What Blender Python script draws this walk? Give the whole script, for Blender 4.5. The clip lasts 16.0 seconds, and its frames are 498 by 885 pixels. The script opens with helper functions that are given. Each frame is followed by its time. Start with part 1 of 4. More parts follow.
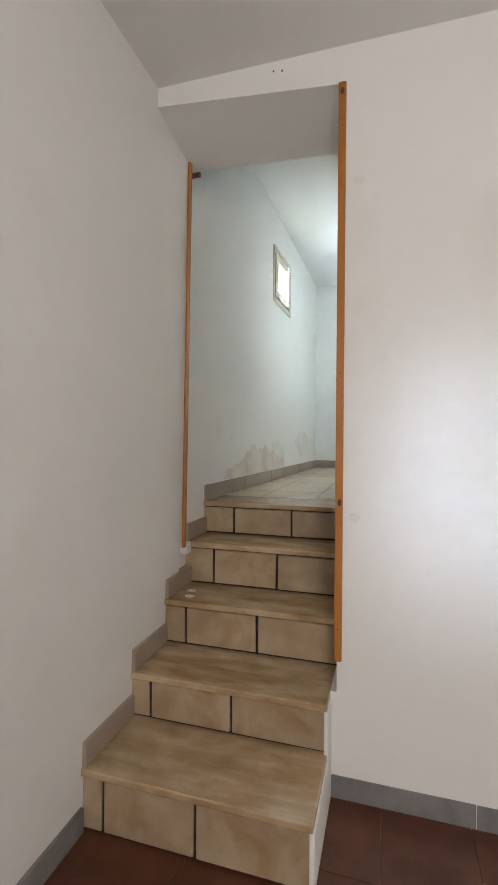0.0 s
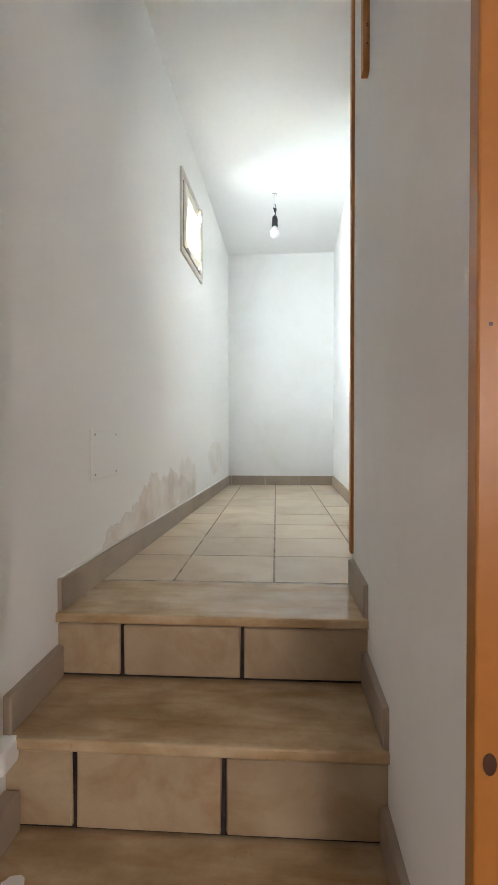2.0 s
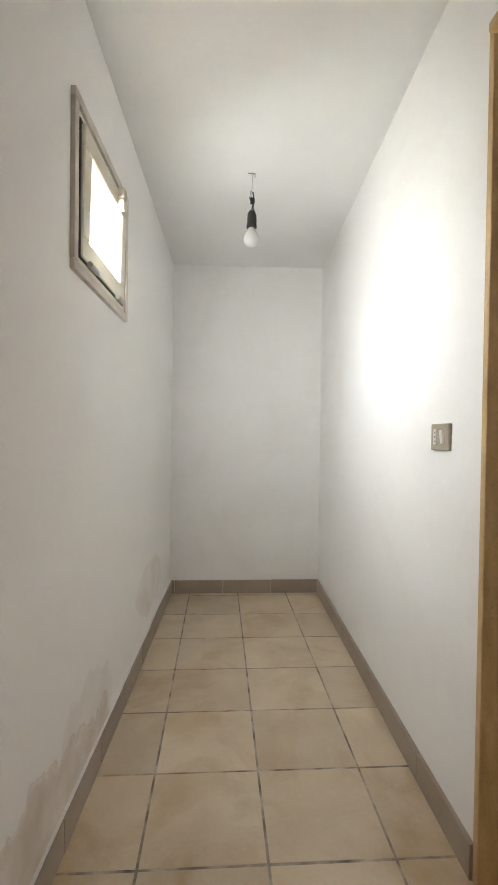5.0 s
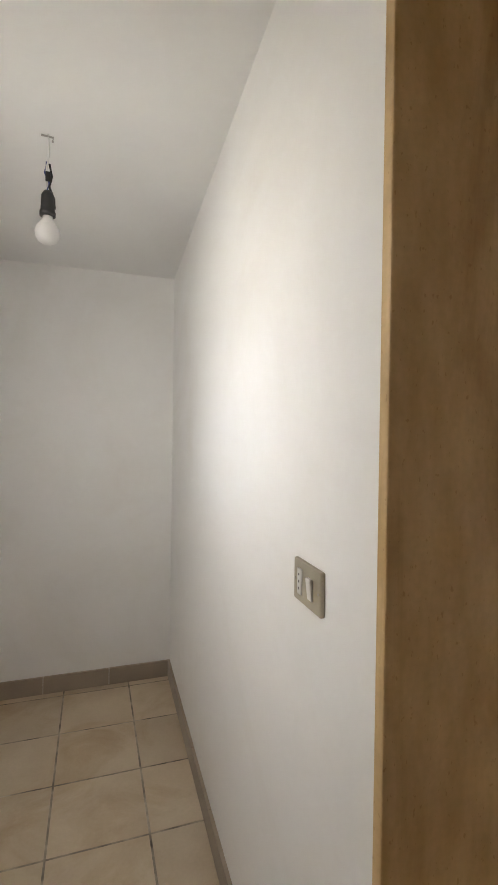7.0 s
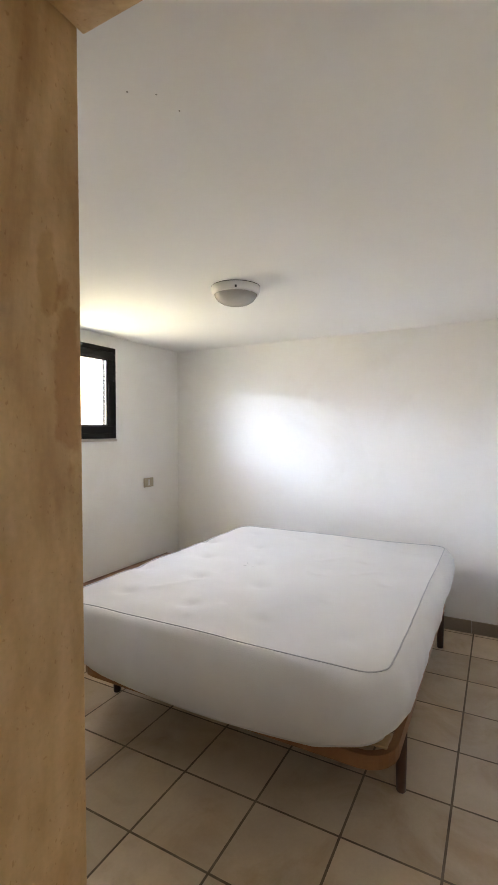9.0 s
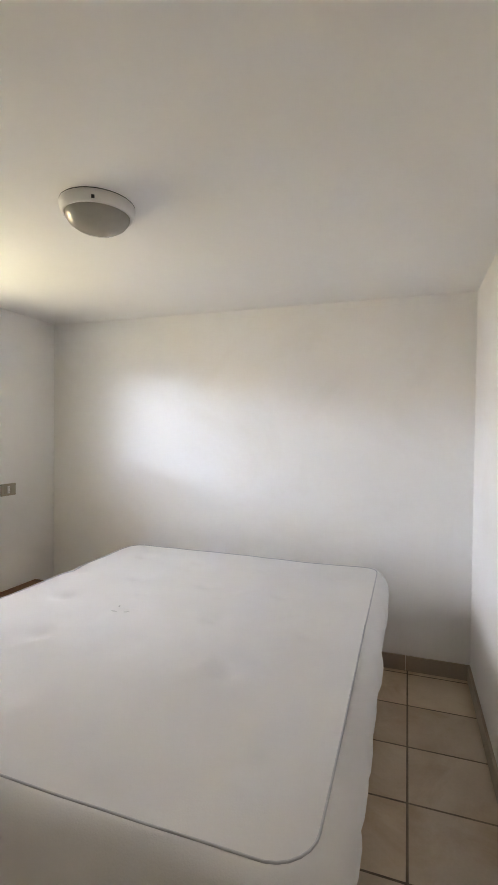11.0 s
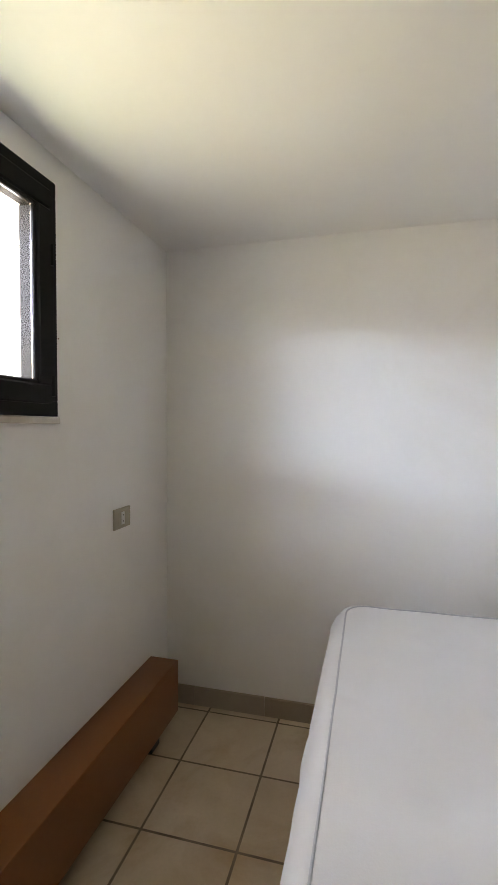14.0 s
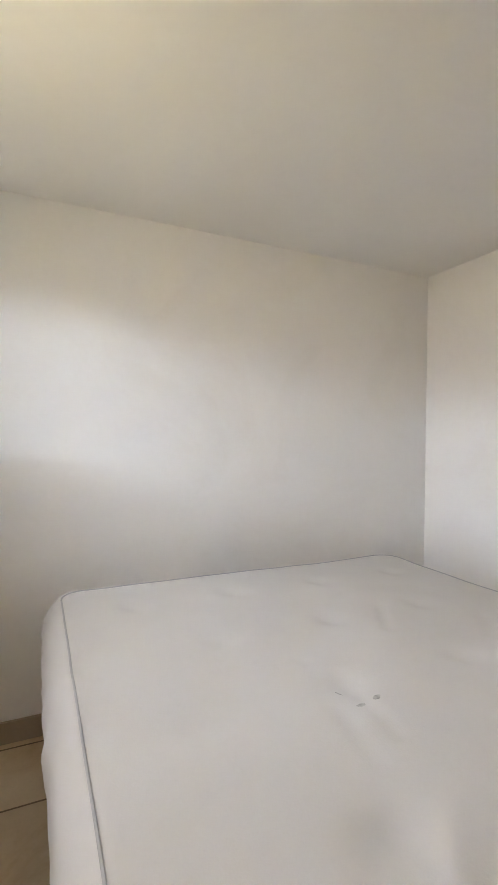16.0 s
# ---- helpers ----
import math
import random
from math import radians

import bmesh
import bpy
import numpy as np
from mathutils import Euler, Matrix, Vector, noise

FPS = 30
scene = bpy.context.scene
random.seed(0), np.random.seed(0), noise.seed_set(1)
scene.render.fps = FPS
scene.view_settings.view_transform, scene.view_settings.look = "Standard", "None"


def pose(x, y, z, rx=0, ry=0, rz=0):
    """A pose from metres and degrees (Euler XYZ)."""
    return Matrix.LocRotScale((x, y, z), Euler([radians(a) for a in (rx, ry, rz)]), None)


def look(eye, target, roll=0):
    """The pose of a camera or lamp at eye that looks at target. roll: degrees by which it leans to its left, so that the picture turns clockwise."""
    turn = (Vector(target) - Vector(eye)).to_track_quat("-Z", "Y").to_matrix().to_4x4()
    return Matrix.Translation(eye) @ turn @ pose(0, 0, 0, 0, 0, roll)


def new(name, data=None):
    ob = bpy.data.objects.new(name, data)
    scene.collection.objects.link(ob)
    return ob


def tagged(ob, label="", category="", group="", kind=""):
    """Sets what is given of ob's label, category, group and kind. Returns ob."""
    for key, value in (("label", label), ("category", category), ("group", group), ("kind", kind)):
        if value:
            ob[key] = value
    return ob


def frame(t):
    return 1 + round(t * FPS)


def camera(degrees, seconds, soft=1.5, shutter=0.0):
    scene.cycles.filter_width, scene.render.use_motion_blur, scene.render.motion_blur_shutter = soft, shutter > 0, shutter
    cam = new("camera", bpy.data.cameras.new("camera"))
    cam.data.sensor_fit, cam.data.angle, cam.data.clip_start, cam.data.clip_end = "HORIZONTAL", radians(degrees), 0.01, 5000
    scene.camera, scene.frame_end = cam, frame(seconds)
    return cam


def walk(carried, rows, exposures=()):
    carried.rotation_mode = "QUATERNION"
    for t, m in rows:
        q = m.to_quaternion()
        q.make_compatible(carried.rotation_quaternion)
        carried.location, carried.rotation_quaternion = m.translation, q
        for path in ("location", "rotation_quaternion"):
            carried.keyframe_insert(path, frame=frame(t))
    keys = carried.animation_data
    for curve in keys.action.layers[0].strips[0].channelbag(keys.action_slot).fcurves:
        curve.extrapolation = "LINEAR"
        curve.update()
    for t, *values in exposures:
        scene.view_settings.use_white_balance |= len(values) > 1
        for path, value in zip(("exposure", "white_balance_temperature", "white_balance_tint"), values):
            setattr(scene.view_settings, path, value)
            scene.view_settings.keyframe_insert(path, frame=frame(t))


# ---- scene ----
cam = camera(56.4, 16.0, soft=1.1)

PATH = [
    (0, (0.413, -2.747, 0.358), (-0.162, -0.832, 0.34), 0.4),
    (0.5, (0.331, -2.479, 0.377), (-0.073, -0.52, 0.333), -0.2),
    (0.8, (0.274, -2.309, 0.35), (-0.036, -0.333, 0.325), 0.5),
    (1, (0.259, -2.145, 0.358), (-0.018, -0.164, 0.338), 0.1),
    (1.5, (0.168, -1.825, 0.384), (-0.033, 0.165, 0.364), -0.2),
    (2, (0.008, -1.52, 0.481), (-0.11, 0.476, 0.453), 0.0),
    (2.4, (-0.057, -1.295, 0.564), (-0.124, 0.704, 0.529), 0.6),
    (2.5, (-0.076, -1.221, 0.559), (-0.126, 0.778, 0.534), 0.3),
    (3, (-0.09, -0.888, 0.67), (-0.08, 1.112, 0.641), 0.4),
    (3.2, (-0.089, -0.805, 0.744), (-0.06, 1.194, 0.706), 0.6),
    (5.5, (-0.145, -0.026, 1.191), (0.028, 1.967, 1.163), 0.6),
    (6, (-0.109, 0.112, 1.289), (0.144, 2.096, 1.263), 0.5),
    (6.5, (0.006, 0.314, 1.3), (0.398, 2.275, 1.276), 0.6),
    (7, (0.134, 0.395, 1.362), (0.77, 2.291, 1.345), 0.8),
    (7.5, (0.147, 0.408, 1.355), (1.149, 2.139, 1.348), 0.7),
    (8, (0.169, 0.411, 1.343), (1.496, 1.907, 1.332), 0.6),
    (8.5, (0.179, 0.342, 1.35), (1.766, 1.559, 1.337), 0.3),
    (9, (0.202, 0.286, 1.381), (1.962, 1.235, 1.334), -0.2),
    (9.5, (0.207, 0.282, 1.403), (2.061, 1.03, 1.331), -0.2),
    (9.7, (0.228, 0.289, 1.366), (2.104, 0.98, 1.315), 0.0),
    (11.8, (1.358, 0.788, 1.331), (3.255, 1.421, 1.295), 0.4),
    (12.3, (1.483, 1.108, 1.326), (3.385, 1.726, 1.288), -0.2),
    (12.5, (1.514, 1.227, 1.351), (3.407, 1.871, 1.289), -0.2),
    (13, (1.546, 1.588, 1.384), (3.44, 2.225, 1.307), 0.5),
    (13.5, (1.606, 1.811, 1.335), (3.507, 2.431, 1.266), 0.3),
    (13.8, (1.615, 1.959, 1.265), (3.548, 2.474, 1.24), -0.5),
    (14, (1.672, 1.985, 1.299), (3.606, 2.494, 1.236), 0.1),
    (14.5, (1.703, 2.155, 1.285), (3.69, 2.376, 1.225), -0.3),
    (15, (1.749, 2.175, 1.26), (3.746, 2.091, 1.194), 0.0),
    (15.3, (1.757, 2.138, 1.257), (3.734, 1.845, 1.181), 0.3),
    (15.5, (1.757, 2.114, 1.243), (3.715, 1.711, 1.186), 1.0),
    (16, (1.682, 2.149, 1.19), (3.499, 1.313, 1.167), 0.6),
]
walk(cam, [(t, look(e, g, r)) for t, e, g, r in PATH],
     [(0, 3.62, 6350, 10), (1.5, 3.75, 6350, 9), (2.2, 3.8, 6750, 19), (3, 3.5, 6900, 21), (5.5, 2.88, 7600, 24), (6.5, 2.5, 7800, 26),
      (7, 2.5, 7900, 26), (7.5, 2.35, 7200, 23), (8, 2.35, 7100, 22), (8.5, 2.8, 7600, 27), (9, 3.25, 7100, 24), (9.7, 3.15, 6900, 22),
      (12, 2.78, 7700, 26), (13.5, 2.48, 7250, 25), (15, 2.66, 7600, 23), (16, 2.65, 7800, 24)])

# world and sun
world = bpy.data.worlds.new("world")
scene.world = world
world.use_nodes = True
wn = world.node_tree
sky = wn.nodes.new("ShaderNodeTexSky")
sky.sky_type = "NISHITA"
sky.sun_disc = False
sky.sun_elevation = radians(58)
sky.sun_rotation = radians(115)
wn.links.new(sky.outputs[0], wn.nodes["Background"].inputs[0])
wn.nodes["Background"].inputs[1].default_value = 0.15
sun_data = bpy.data.lights.new("sun", "SUN")
sun_data.energy = 4.5
sun_data.angle = radians(0.53)
sun_data.color = (1.0, 0.94, 0.84)
sun = new("sun", sun_data)
sun.matrix_world = look((0, 0, 20), (0 - 20 * math.cos(radians(58)) * math.sin(radians(115)), 0 - 20 * math.cos(radians(58)) * math.cos(radians(115)), 20 - 20 * math.sin(radians(58))))



def daylight(name, at, to, w, h, watts, colour):
    """An area lamp that stands in for the daylight at an opening."""
    d = bpy.data.lights.new(name, "AREA")
    d.shape = "RECTANGLE"
    d.size, d.size_y, d.energy, d.color = w, h, watts, colour
    ob = new(name, d)
    ob.matrix_world = look(at, to)
    return ob


daylight("low_window_daylight", (1.45, -5.27, 0.75), (1.45, 0, 0.75), 1.0, 1.4, 4.3, (1.0, 0.935, 0.885))
# an added narrow-beam lamp that throws the bluish patch on the front wall
patch_lamp = daylight("low_window_gap_daylight", (1.62, -5.02, 0.85), (0.63, -0.99, 0.20), 0.14, 0.75, 0.05, (0.66, 0.80, 1.0))
patch_lamp.data.spread = radians(11)
# daylight in the openings of the two small windows
daylight("corridor_window_daylight", (-0.56, 1.33, 1.77), (0.06, 1.95, 1.08), 0.22, 0.22, 1.9, (0.80, 0.95, 1.0))
daylight("bedroom_window_daylight", (2.452, 2.985, 1.68), (2.45, 2.0, 1.61), 0.80, 0.62, 1.5, (1.0, 0.93, 0.76))
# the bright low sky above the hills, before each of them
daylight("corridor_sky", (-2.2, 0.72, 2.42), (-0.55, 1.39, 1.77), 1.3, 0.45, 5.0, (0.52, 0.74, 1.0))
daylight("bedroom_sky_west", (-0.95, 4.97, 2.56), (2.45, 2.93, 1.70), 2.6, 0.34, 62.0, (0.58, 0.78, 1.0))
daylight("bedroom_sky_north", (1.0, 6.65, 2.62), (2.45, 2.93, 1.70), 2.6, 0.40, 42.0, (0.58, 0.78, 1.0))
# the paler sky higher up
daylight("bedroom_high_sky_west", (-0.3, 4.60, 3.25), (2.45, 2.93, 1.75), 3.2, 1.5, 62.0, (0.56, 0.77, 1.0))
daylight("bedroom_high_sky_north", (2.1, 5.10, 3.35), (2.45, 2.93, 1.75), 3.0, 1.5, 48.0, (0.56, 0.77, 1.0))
# light thrown up from the sunlit ground, at the sills
daylight("corridor_ground_light", (-0.80, 1.39, 1.60), (-0.1, 1.9, 2.25), 0.5, 0.09, 0.022, (0.86, 1.0, 0.84))
daylight("bedroom_ground_light", (2.45, 3.12, 1.38), (2.45, 2.5, 1.95), 0.75, 0.10, 0.39, (0.74, 1.0, 0.46))

# ---------------------------------------------------------------- materials


def material(name, colour, rough=0.8, metal=0.0, var=0.06, scale=3.0, fine=60.0, bump=0.1, bump_d=0.002, second=None, per_object=0.0, spec=0.5):
    """Two scales of colour variation, a fine relief, and an optional change from piece to piece."""
    m = bpy.data.materials.new(name)
    m.use_nodes = True
    nt = m.node_tree
    b = nt.nodes["Principled BSDF"]
    b.inputs["Roughness"].default_value = rough
    b.inputs["Metallic"].default_value = metal
    b.inputs["Specular IOR Level"].default_value = spec
    co = nt.nodes.new("ShaderNodeTexCoord")
    geo = nt.nodes.new("ShaderNodeNewGeometry")
    info = nt.nodes.new("ShaderNodeObjectInfo")
    n1 = nt.nodes.new("ShaderNodeTexNoise")
    n1.inputs["Scale"].default_value = scale
    n1.inputs["Detail"].default_value = 5
    n2 = nt.nodes.new("ShaderNodeTexNoise")
    n2.inputs["Scale"].default_value = fine
    n2.inputs["Detail"].default_value = 6
    off = nt.nodes.new("ShaderNodeVectorMath")
    off.operation = "ADD"
    nt.links.new(geo.outputs["Position"], off.inputs[0])
    if per_object:
        sc = nt.nodes.new("ShaderNodeVectorMath")
        sc.operation = "SCALE"
        sc.inputs[0].default_value = (17.0, 23.0, 11.0)
        nt.links.new(info.outputs["Random"], sc.inputs["Scale"])
        nt.links.new(sc.outputs[0], off.inputs[1])
    for n in (n1, n2):
        nt.links.new(off.outputs[0], n.inputs["Vector"])
    ramp = nt.nodes.new("ShaderNodeValToRGB")
    a = colour
    c2 = second or tuple(c * (1 - 2.2 * var) for c in colour)
    ramp.color_ramp.elements[0].position, ramp.color_ramp.elements[1].position = 0.3, 0.7
    ramp.color_ramp.elements[0].color = (*c2, 1)
    ramp.color_ramp.elements[1].color = (*a, 1)
    nt.links.new(n1.outputs[0], ramp.inputs[0])
    hsv = nt.nodes.new("ShaderNodeHueSaturation")
    nt.links.new(ramp.outputs[0], hsv.inputs["Color"])
    mr = nt.nodes.new("ShaderNodeMapRange")
    mr.inputs[3].default_value, mr.inputs[4].default_value = 1 - var, 1 + var
    nt.links.new(n2.outputs[0], mr.inputs[0])
    value = mr.outputs[0]
    if per_object:
        po = nt.nodes.new("ShaderNodeMapRange")
        po.inputs[3].default_value, po.inputs[4].default_value = 1 - per_object, 1 + per_object
        nt.links.new(info.outputs["Random"], po.inputs[0])
        mul = nt.nodes.new("ShaderNodeMath")
        mul.operation = "MULTIPLY"
        nt.links.new(mr.outputs[0], mul.inputs[0])
        nt.links.new(po.outputs[0], mul.inputs[1])
        value = mul.outputs[0]
    nt.links.new(value, hsv.inputs["Value"])
    nt.links.new(hsv.outputs[0], b.inputs["Base Color"])
    if bump:
        bp = nt.nodes.new("ShaderNodeBump")
        bp.inputs["Strength"].default_value = bump
        bp.inputs["Distance"].default_value = bump_d
        nt.links.new(n2.outputs[0], bp.inputs["Height"])
        nt.links.new(bp.outputs[0], b.inputs["Normal"])
    return m


plaster = material("white_plaster", (0.87, 0.862, 0.842), 0.9, var=0.012, scale=1.2, fine=45, bump=0.25, bump_d=0.002)
ceiling_paint = material("ceiling_paint", (0.86, 0.855, 0.84), 0.92, var=0.012, scale=1.0, fine=40, bump=0.2)
tile_mat = material("beige_tile", (0.64, 0.525, 0.385), 0.30, var=0.06, scale=4.5, fine=90, bump=0.08, second=(0.54, 0.415, 0.285), per_object=0.10)
skirt_mat = material("skirting_tile", (0.39, 0.315, 0.245), 0.45, var=0.05, scale=7, fine=90, bump=0.06, per_object=0.06)
grout = material("worn_grout", (0.56, 0.48, 0.38), 0.95, var=0.18, scale=13, fine=150, bump=0.4, second=(0.09, 0.07, 0.055))
grout_bed = material("brown_grout", (0.25, 0.19, 0.135), 0.95, var=0.15, scale=9, fine=150, bump=0.4, second=(0.12, 0.085, 0.06))
# the beige tile again, with the risers' shade put into a darker colour
shaded_riser_mat = material("riser_tile", (0.50, 0.395, 0.265), 0.4, var=0.06, scale=6, fine=90, bump=0.1, second=(0.38, 0.28, 0.175), per_object=0.10)
old_joint = material("old_dark_joint", (0.055, 0.04, 0.032), 0.95, var=0.3, scale=40, fine=150, bump=0.5)
travertine = material("travertine", (0.70, 0.49, 0.255), 0.45, var=0.12, scale=26, fine=80, bump=0.12, second=(0.56, 0.36, 0.165))
tread_mat = material("travertine_tread", (0.62, 0.48, 0.31), 0.17, var=0.08, scale=14, fine=70, bump=0.06, second=(0.40, 0.28, 0.145), per_object=0.06)
terracotta = material("terracotta", (0.15, 0.055, 0.028), 0.4, var=0.12, scale=9, fine=80, bump=0.1, second=(0.10, 0.035, 0.018), per_object=0.12)
grey_skirt = material("grey_skirting", (0.27, 0.26, 0.26), 0.6, var=0.08, scale=9, fine=80)
pine = material("varnished_pine", (0.50, 0.19, 0.035), 0.35, var=0.1, scale=8, fine=60, bump=0.06)
box_wood = material("brown_veneer", (0.24, 0.085, 0.02), 0.4, var=0.08, scale=4, fine=60, bump=0.05)
bed_wood = material("bed_wood", (0.30, 0.13, 0.045), 0.45, var=0.1, scale=8, fine=80)
pale_wood = material("pale_slat_wood", (0.52, 0.34, 0.17), 0.5, var=0.1, scale=8, fine=80)
leg_mat = material("dark_brown_leg", (0.075, 0.028, 0.015), 0.4, var=0.1)
fabric = material("mattress_ticking", (0.69, 0.685, 0.685), 0.95, var=0.02, scale=4, fine=260, bump=0.25, bump_d=0.0015)
crease_shade_mat = material("grey_crease_shade", (0.62, 0.63, 0.625), 0.9, var=0.2, scale=60)
smudge_mat = material("smudged_plaster", (0.83, 0.815, 0.795), 0.9, var=0.04, scale=30)
piping_mat = material("grey_piping", (0.50, 0.51, 0.54), 0.9, var=0.05)
cream_metal = material("cream_enamel", (0.74, 0.69, 0.56), 0.4, var=0.04, scale=12)
marble_trim = material("marble_trim", (0.64, 0.58, 0.51), 0.5, var=0.08, scale=14)
black_alu = material("black_aluminium", (0.008, 0.007, 0.007), 0.5, var=0.1, scale=12, spec=0.14)
black_plastic = material("black_plastic", (0.015, 0.014, 0.014), 0.5, var=0.1)
steel = material("steel", (0.5, 0.48, 0.45), 0.35, metal=1.0, var=0.08)
cream_plastic = material("cream_plastic", (0.62, 0.58, 0.48), 0.45, var=0.03)
plate_mat = material("taupe_plate", (0.40, 0.35, 0.26), 0.45, var=0.04)
white_plastic = material("white_plastic", (0.72, 0.71, 0.68), 0.4, var=0.02)
blue_wire = material("blue_wire", (0.03, 0.06, 0.2), 0.5)
ground_mat = material("dry_grass_ground", (0.46, 0.42, 0.16), 0.95, var=0.15, scale=0.6, fine=12, bump=0.5, bump_d=0.05)
render_mat = material("yellow_render", (0.62, 0.54, 0.34), 0.9, var=0.06, scale=1.0, fine=20)


def glass_material(name, rough=0.0, tint=(1, 1, 1)):
    m = bpy.data.materials.new(name)
    m.use_nodes = True
    b = m.node_tree.nodes["Principled BSDF"]
    b.inputs["Base Color"].default_value = (*tint, 1)
    b.inputs["Roughness"].default_value = rough
    b.inputs["Transmission Weight"].default_value = 1.0
    b.inputs["IOR"].default_value = 1.45
    return m


def damp_material():
    """Plaster with a blistered damp stain low on the wall."""
    m = plaster.copy()
    m.name = "damp_plaster"
    nt = m.node_tree
    b = nt.nodes["Principled BSDF"]
    src = b.inputs["Base Color"].links[0].from_socket
    geo = nt.nodes.new("ShaderNodeNewGeometry")
    sep = nt.nodes.new("ShaderNodeSeparateXYZ")
    nt.links.new(geo.outputs["Position"], sep.inputs[0])
    rag = nt.nodes.new("ShaderNodeTexNoise")
    rag.inputs["Scale"].default_value = 6.5
    rag.inputs["Detail"].default_value = 8
    nt.links.new(geo.outputs["Position"], rag.inputs["Vector"])

    def math_node(op, a, c, clamp=False):
        n = nt.nodes.new("ShaderNodeMath")
        n.operation = op
        n.use_clamp = clamp
        for k, s in enumerate((a, c)):
            if isinstance(s, (int, float)):
                n.inputs[k].default_value = s
            else:
                nt.links.new(s, n.inputs[k])
        return n.outputs[0]

    total = rims = None
    for y0, ry, z0, rz, gain in ((0.78, 0.70, 0.05, 0.24, 0.9), (2.3, 0.35, 0.30, 0.14, 0.34), (1.25, 0.3, 0.15, 0.2, 0.35)):
        dy = math_node("DIVIDE", math_node("SUBTRACT", sep.outputs["Y"], y0), ry)
        dz = math_node("DIVIDE", math_node("SUBTRACT", sep.outputs["Z"], z0), rz)
        d = math_node("ADD", math_node("MULTIPLY", dy, dy), math_node("MULTIPLY", dz, dz))
        v = math_node("ADD", math_node("SUBTRACT", 1.0, d), math_node("MULTIPLY", math_node("SUBTRACT", rag.outputs[0], 0.5), 1.9))
        # a thin lifted rim where the paint has flaked
        rim = math_node("MULTIPLY", math_node("SUBTRACT", 1.0, math_node("ABSOLUTE", math_node("SUBTRACT", math_node("MULTIPLY", v, 16.0), 0.6), 0.0), True), gain)
        rims = rim if rims is None else rims
        v = math_node("MULTIPLY", math_node("MULTIPLY", v, 7.0, True), gain)
        total = v if total is None else math_node("MAXIMUM", total, v)
    tone = nt.nodes.new("ShaderNodeTexNoise")
    tone.inputs["Scale"].default_value = 6.0
    tone.inputs["Detail"].default_value = 6
    nt.links.new(geo.outputs["Position"], tone.inputs["Vector"])
    ramp = nt.nodes.new("ShaderNodeValToRGB")
    ramp.color_ramp.elements[0].position, ramp.color_ramp.elements[1].position = 0.35, 0.62
    ramp.color_ramp.elements[0].color = (0.61, 0.52, 0.435, 1)
    ramp.color_ramp.elements[1].color = (0.78, 0.735, 0.69, 1)
    nt.links.new(tone.outputs[0], ramp.inputs[0])
    mix = nt.nodes.new("ShaderNodeMix")
    mix.data_type = "RGBA"
    nt.links.new(total, mix.inputs[0])
    nt.links.new(src, mix.inputs[6])
    nt.links.new(ramp.outputs[0], mix.inputs[7])
    dark = nt.nodes.new("ShaderNodeMix")
    dark.data_type = "RGBA"
    dark.blend_type = "MULTIPLY"
    dark.inputs[7].default_value = (0.82, 0.79, 0.76, 1)
    nt.links.new(rims, dark.inputs[0])
    nt.links.new(mix.outputs[2], dark.inputs[6])
    nt.links.new(dark.outputs[2], b.inputs["Base Color"])
    old = b.inputs["Normal"].links[0].from_node
    bump = nt.nodes.new("ShaderNodeBump")
    bump.inputs["Strength"].default_value = 0.6
    bump.inputs["Distance"].default_value = 0.006
    nt.links.new(math_node("MULTIPLY", total, math_node("ADD", tone.outputs[0], 0.6)), bump.inputs["Height"])
    nt.links.new(old.outputs[0], bump.inputs["Normal"])
    nt.links.new(bump.outputs[0], b.inputs["Normal"])
    return m


damp_plaster = damp_material()


def stretch_noise(m, axis, by):
    """Lets the broad veins of a material run along one axis."""
    nt = m.node_tree
    for n in nt.nodes:
        if n.type == "TEX_NOISE" and n.inputs["Scale"].default_value < 30:
            mp = nt.nodes.new("ShaderNodeMapping")
            sc = [1.0, 1.0, 1.0]
            sc[axis] = by
            mp.inputs["Scale"].default_value = sc
            s = n.inputs["Vector"].links[0].from_socket
            nt.links.new(s, mp.inputs["Vector"])
            nt.links.new(mp.outputs[0], n.inputs["Vector"])


